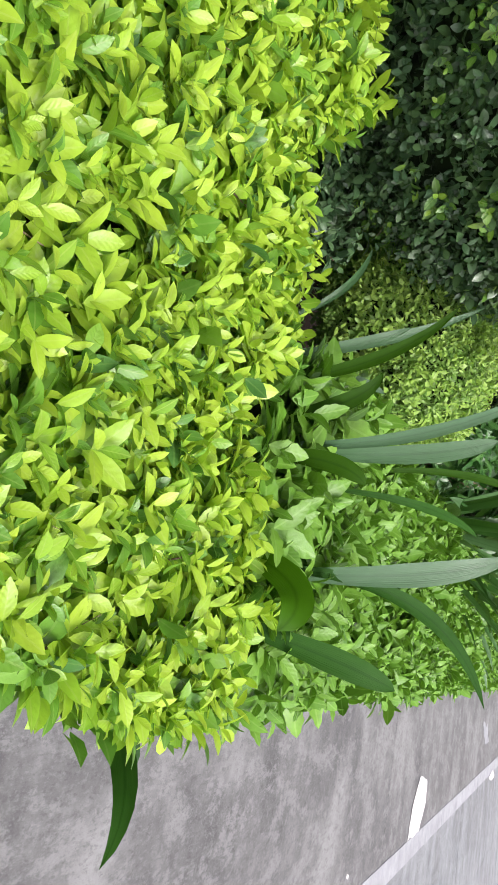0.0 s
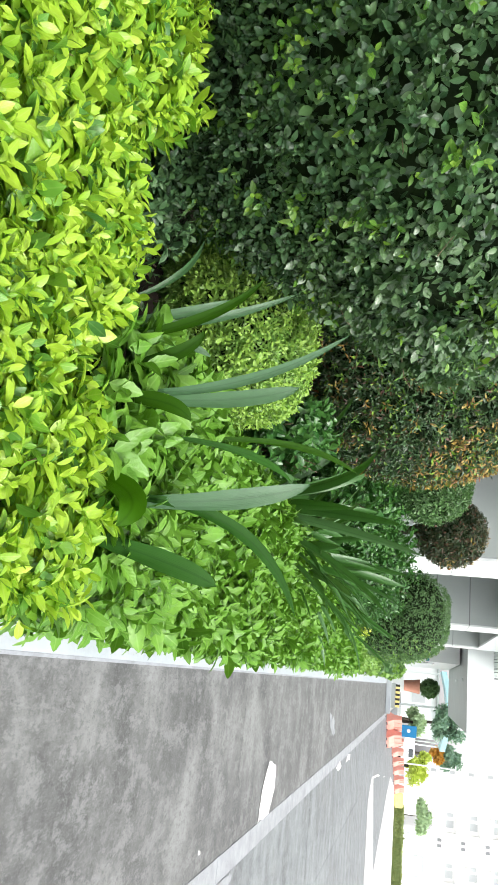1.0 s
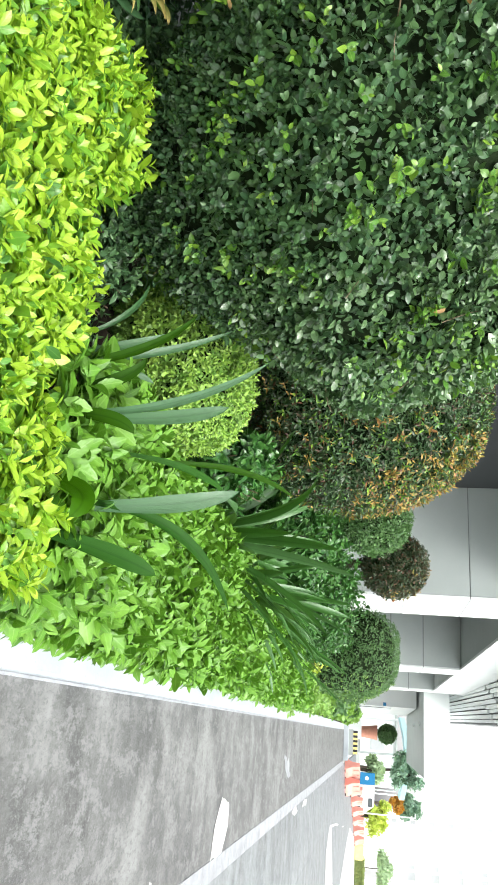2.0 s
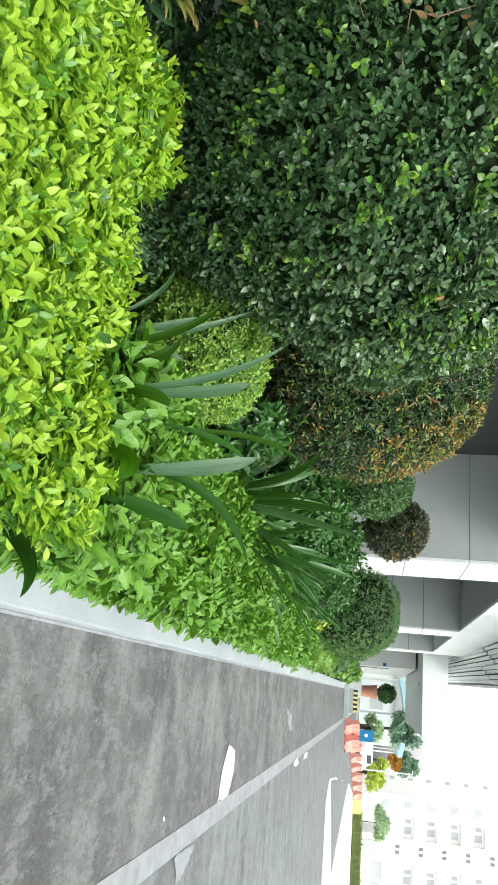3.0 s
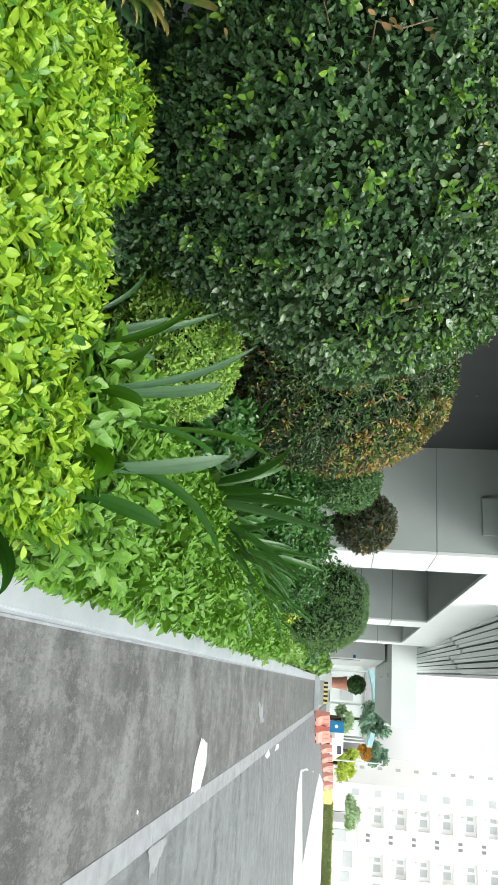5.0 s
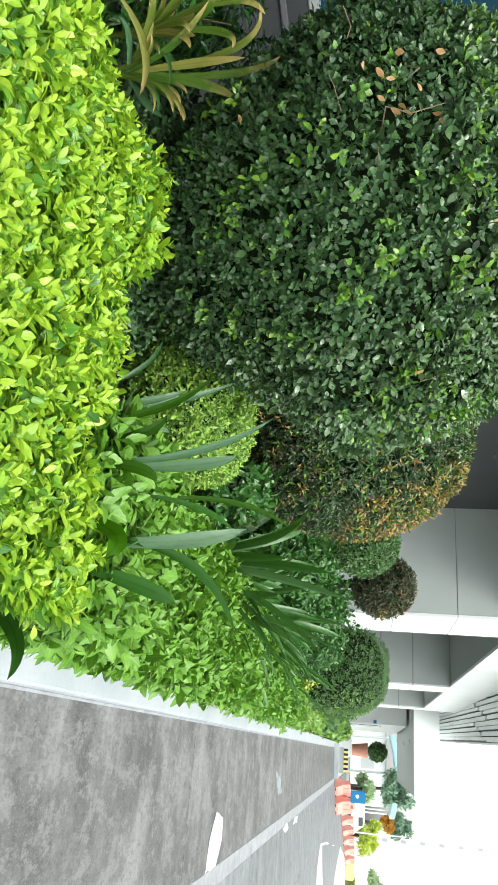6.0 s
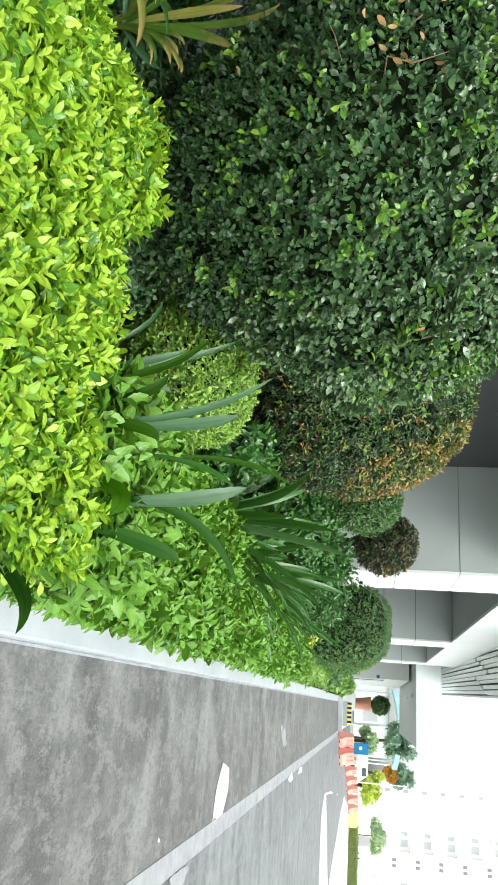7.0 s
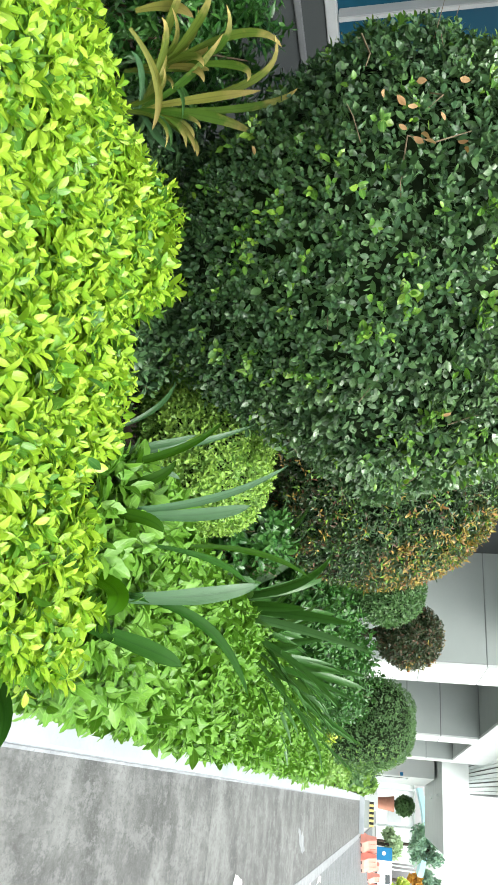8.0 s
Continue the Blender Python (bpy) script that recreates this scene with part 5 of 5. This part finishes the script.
lamp = thing("lamp_post", (5.4, 60, 0), "thin white lamp post", "lamp post")
part("pole", tube(bmesh.new(), [(5.45, 60, 0), (5.45, 60, 2), (5.45, 60, 4.3)], [0.06, 0.05, 0.04], 8), PANEL_WHITE, lamp)
part("head", boxes((5.2, 5.5, 59.9, 60.1, 4.3, 4.38), bevel=0.02), PANEL_WHITE, lamp)

shelter = thing("blue_shelter", (2.0, 68, 0), "open shelter with a pale blue curved roof", "shelter")
bm = bmesh.new()
rows = []
for i in range(13):
    f = i / 12
    x = -1.4 + 6.2 * f
    z = 2.95 + 0.9 * math.sin(math.pi * (0.15 + 0.7 * f))
    rows.append([bm.verts.new((x, yy, z + dz)) for yy, dz in ((66, 0), (71, 0), (71, 0.4), (66, 0.4))])
for r1, r2 in zip(rows, rows[1:]):
    for k in range(4):
        bm.faces.new((r1[k], r1[(k + 1) % 4], r2[(k + 1) % 4], r2[k]))
part("roof", bm, CYAN_ROOF, shelter)
for x in (-1.2, 1.6, 4.5):
    for y in (66.3, 70.7):
        part("post", tube(bmesh.new(), [(x, y, 0), (x, y, 1.5), (x, y, 3.2)], [0.06, 0.06, 0.06], 8), PANEL_WHITE, shelter)
house = thing("site_office", (0.2, 75, 0), "pale low building behind the shelter", "building")
part("wall", boxes((-3, 4.5, 74, 80, 0, 3.2)), PANEL_WHITE, house)
part("roof", boxes((-3.2, 4.7, 73.8, 80.2, 3.2, 3.4), bevel=0.03), PANEL, house)
part("window", boxes((0.0, 1.4, 73.95, 74.02, 1.0, 2.2)), FLAT_GLASS, house)

far_hedge = thing("far_hedge", (12, 64, 0), "clipped hedge in front of the apartment block", "hedge")
part("solid_core", boxes((9.2, 15.0, 64.4, 65.6, 0, 0.62), bevel=0.1), HEDGE_CORE, far_hedge)
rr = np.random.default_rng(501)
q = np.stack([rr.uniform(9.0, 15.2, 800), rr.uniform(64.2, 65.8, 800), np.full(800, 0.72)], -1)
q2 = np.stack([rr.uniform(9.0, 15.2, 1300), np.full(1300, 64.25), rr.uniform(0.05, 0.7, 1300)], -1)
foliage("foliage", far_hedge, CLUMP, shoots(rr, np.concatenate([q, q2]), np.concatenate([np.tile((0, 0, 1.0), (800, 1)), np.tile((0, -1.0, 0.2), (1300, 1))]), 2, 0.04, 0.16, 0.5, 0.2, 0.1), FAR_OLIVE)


hut = thing("guard_house", (18, 82, 0), "low white guard house with grey windows", "building")
part("wall", boxes((12.8, 24.5, 80, 86, -0.05, 3.1)), APARTMENT, hut)
part("roof", boxes((12.5, 24.8, 79.6, 86.4, 3.1, 3.3), bevel=0.03), APARTMENT, hut)
for x, z, w, h in ((13.9, 1.3, 0.55, 0.65), (15.9, 2.1, 0.7, 0.45), (17.4, 1.9, 0.45, 0.4), (20.0, 1.5, 0.5, 0.6), (20.9, 1.5, 0.5, 0.6)):
    part("window", boxes((x - w, x + w, 79.94, 80.02, z - h, z + h), bevel=0.02), FLAT_GLASS if x < 19 else FLAT_DARK, hut)

banner = thing("banner_stand", (13.4, 50, 0), "white banner stand with a blue ring and an orange foot panel", "sign")
part("board", boxes((12.85, 14.0, 49.98, 50.02, 0.55, 2.2), bevel=0.01), WHITE_PAINT, banner)
part("foot_panel", boxes((12.85, 14.0, 49.94, 49.98, 0.0, 0.55), bevel=0.01), ORANGE, banner, "orange foot panel")
bm = bmesh.new()
rim = [[bm.verts.new((13.42 + r * math.cos(k * math.pi / 14), 49.96, 1.5 + r * math.sin(k * math.pi / 14))) for k in range(28)] for r in (0.26, 0.46)]
for k in range(28):
    bm.faces.new((rim[0][k], rim[0][(k + 1) % 28], rim[1][(k + 1) % 28], rim[1][k]))
part("emblem", bm, BLUE, banner, "blue ring")


def car(place, turn):
    ob = thing("parked_car", (0, 0, 0), "small white parked car", "car")
    bm = bmesh.new()
    prof = [(-2.0, 0.3), (2.0, 0.3), (2.05, 0.62), (1.15, 0.88), (0.6, 1.38), (-1.0, 1.42), (-1.75, 0.95), (-2.05, 0.7)]
    a = [bm.verts.new((x, -0.8, z)) for x, z in prof]
    b = [bm.verts.new((x, 0.8, z)) for x, z in prof]
    for k in range(8):
        bm.faces.new((a[k], a[(k + 1) % 8], b[(k + 1) % 8], b[k]))
    bm.faces.new(a[::-1])
    bm.faces.new(b)
    bmesh.ops.bevel(bm, geom=bm.edges[:], offset=0.06, segments=2, affect="EDGES")
    part("body", bm, CAR_PAINT, ob)
    part("side_window", boxes((-0.9, 0.55, -0.812, -0.79, 0.92, 1.28), bevel=0.004), DARK_GLASS, ob)
    part("side_window", boxes((-0.9, 0.55, 0.79, 0.812, 0.92, 1.28), bevel=0.004), DARK_GLASS, ob)
    for x in (-1.25, 1.25):
        for y in (-0.78, 0.62):
            bm = bmesh.new()
            bmesh.ops.create_cone(bm, cap_ends=True, segments=20, radius1=0.3, radius2=0.3, depth=0.18)
            bmesh.ops.rotate(bm, cent=(0, 0, 0), matrix=Matrix.Rotation(math.pi / 2, 3, "X"), verts=bm.verts)
            bmesh.ops.translate(bm, vec=(x, y + 0.08, 0.3), verts=bm.verts)
            part("wheel", bm, BLACK, ob)
    ob.matrix_basis = pose(*place, 0, 0, turn)
    return ob


car((4.6, 66.5, 0.0), 60)

# ---- apartment block ----
flats = thing("apartment_block", (28, 108, 0), "tall white apartment block with rows of small windows", "building")


def block(name, x0, x1, y0, y1, z0, z1, slant):
    bm = bmesh.new()
    box(bm, x0, x1, y0, y1, z0, z1)
    for v in bm.verts:
        if v.co.x < x0 + 0.01 and v.co.y > y1 - 0.01:
            v.co.x += slant
    return part(name, bm, APARTMENT, flats)


block("wall", 11.1, 60, 97, 103, -0.05, 34, 1.4)
block("wing_wall", 9.9, 40, 120, 130, -0.05, 38, 1.6)
block("parapet", 10.9, 60.2, 96.8, 103.2, 34, 34.8, 1.4)
wide_m = boxes((-0.38, 0.38, -0.03, 0.06, -0.42, 0.42), bevel=0.02)
wide = part("window", wide_m, FLAT_GLASS, flats)
slim = part("small_window", boxes((-0.20, 0.20, -0.03, 0.06, -0.34, 0.34), bevel=0.02), FLAT_GLASS, flats)
vent = part("vent_window", boxes((-0.17, 0.17, -0.03, 0.06, -0.24, 0.24), bevel=0.02), FLAT_DARK, flats)
shade = part("sunshade", boxes((-1.15, 1.15, -0.5, 0.05, -0.06, 0.06), (1.05, 1.15, -0.5, 0.05, -1.3, -0.06), bevel=0.01), APARTMENT, flats)
cooler = part("cooling_unit", boxes((-0.17, 0.17, -0.2, 0.0, -0.18, 0.18), bevel=0.02), COOLER, flats)
FIRST = 2.99
wide.matrix_basis, slim.matrix_basis, vent.matrix_basis = pose(12.0, 97, FIRST), pose(13.75, 97, FIRST), pose(16.5, 97, FIRST - 1.1)
shade.matrix_basis, cooler.matrix_basis = pose(14.5, 97, FIRST + 0.75), pose(13.75, 97, FIRST - 0.75)


def set_in(like, m):
    ob = new(like.name.split(".")[0], like.data)
    adopt(ob, flats)
    ob.matrix_basis = m


for floor in range(12):
    z = FIRST + 2.64 * floor
    for bay in (0.0, 15.2, 30.4):
        for like, x, up in ((wide, 12.0, 0), (slim, 13.75, 0), (wide, 14.7, 0), (vent, 16.5, -1.1), (vent, 17.1, -1.1), (slim, 19.0, 0), (wide, 19.85, 0), (wide, 21.8, 0), (slim, 22.75, 0), (wide, 24.2, 0), (shade, 14.5, 0.75), (shade, 19.6, 0.75), (shade, 22.4, 0.75), (cooler, 13.75, -0.75), (cooler, 19.0, -0.75), (cooler, 22.75, -0.75)):
            if (floor or bay or like not in (wide, slim, vent, shade, cooler) or x not in (12.0, 13.75, 16.5, 14.5)) and x + bay < 58:
                set_in(like, pose(x + bay, 97, z + up))
    for x in (11.35, 14.0):
        set_in(slim, pose(x, 120, z + 1.2))
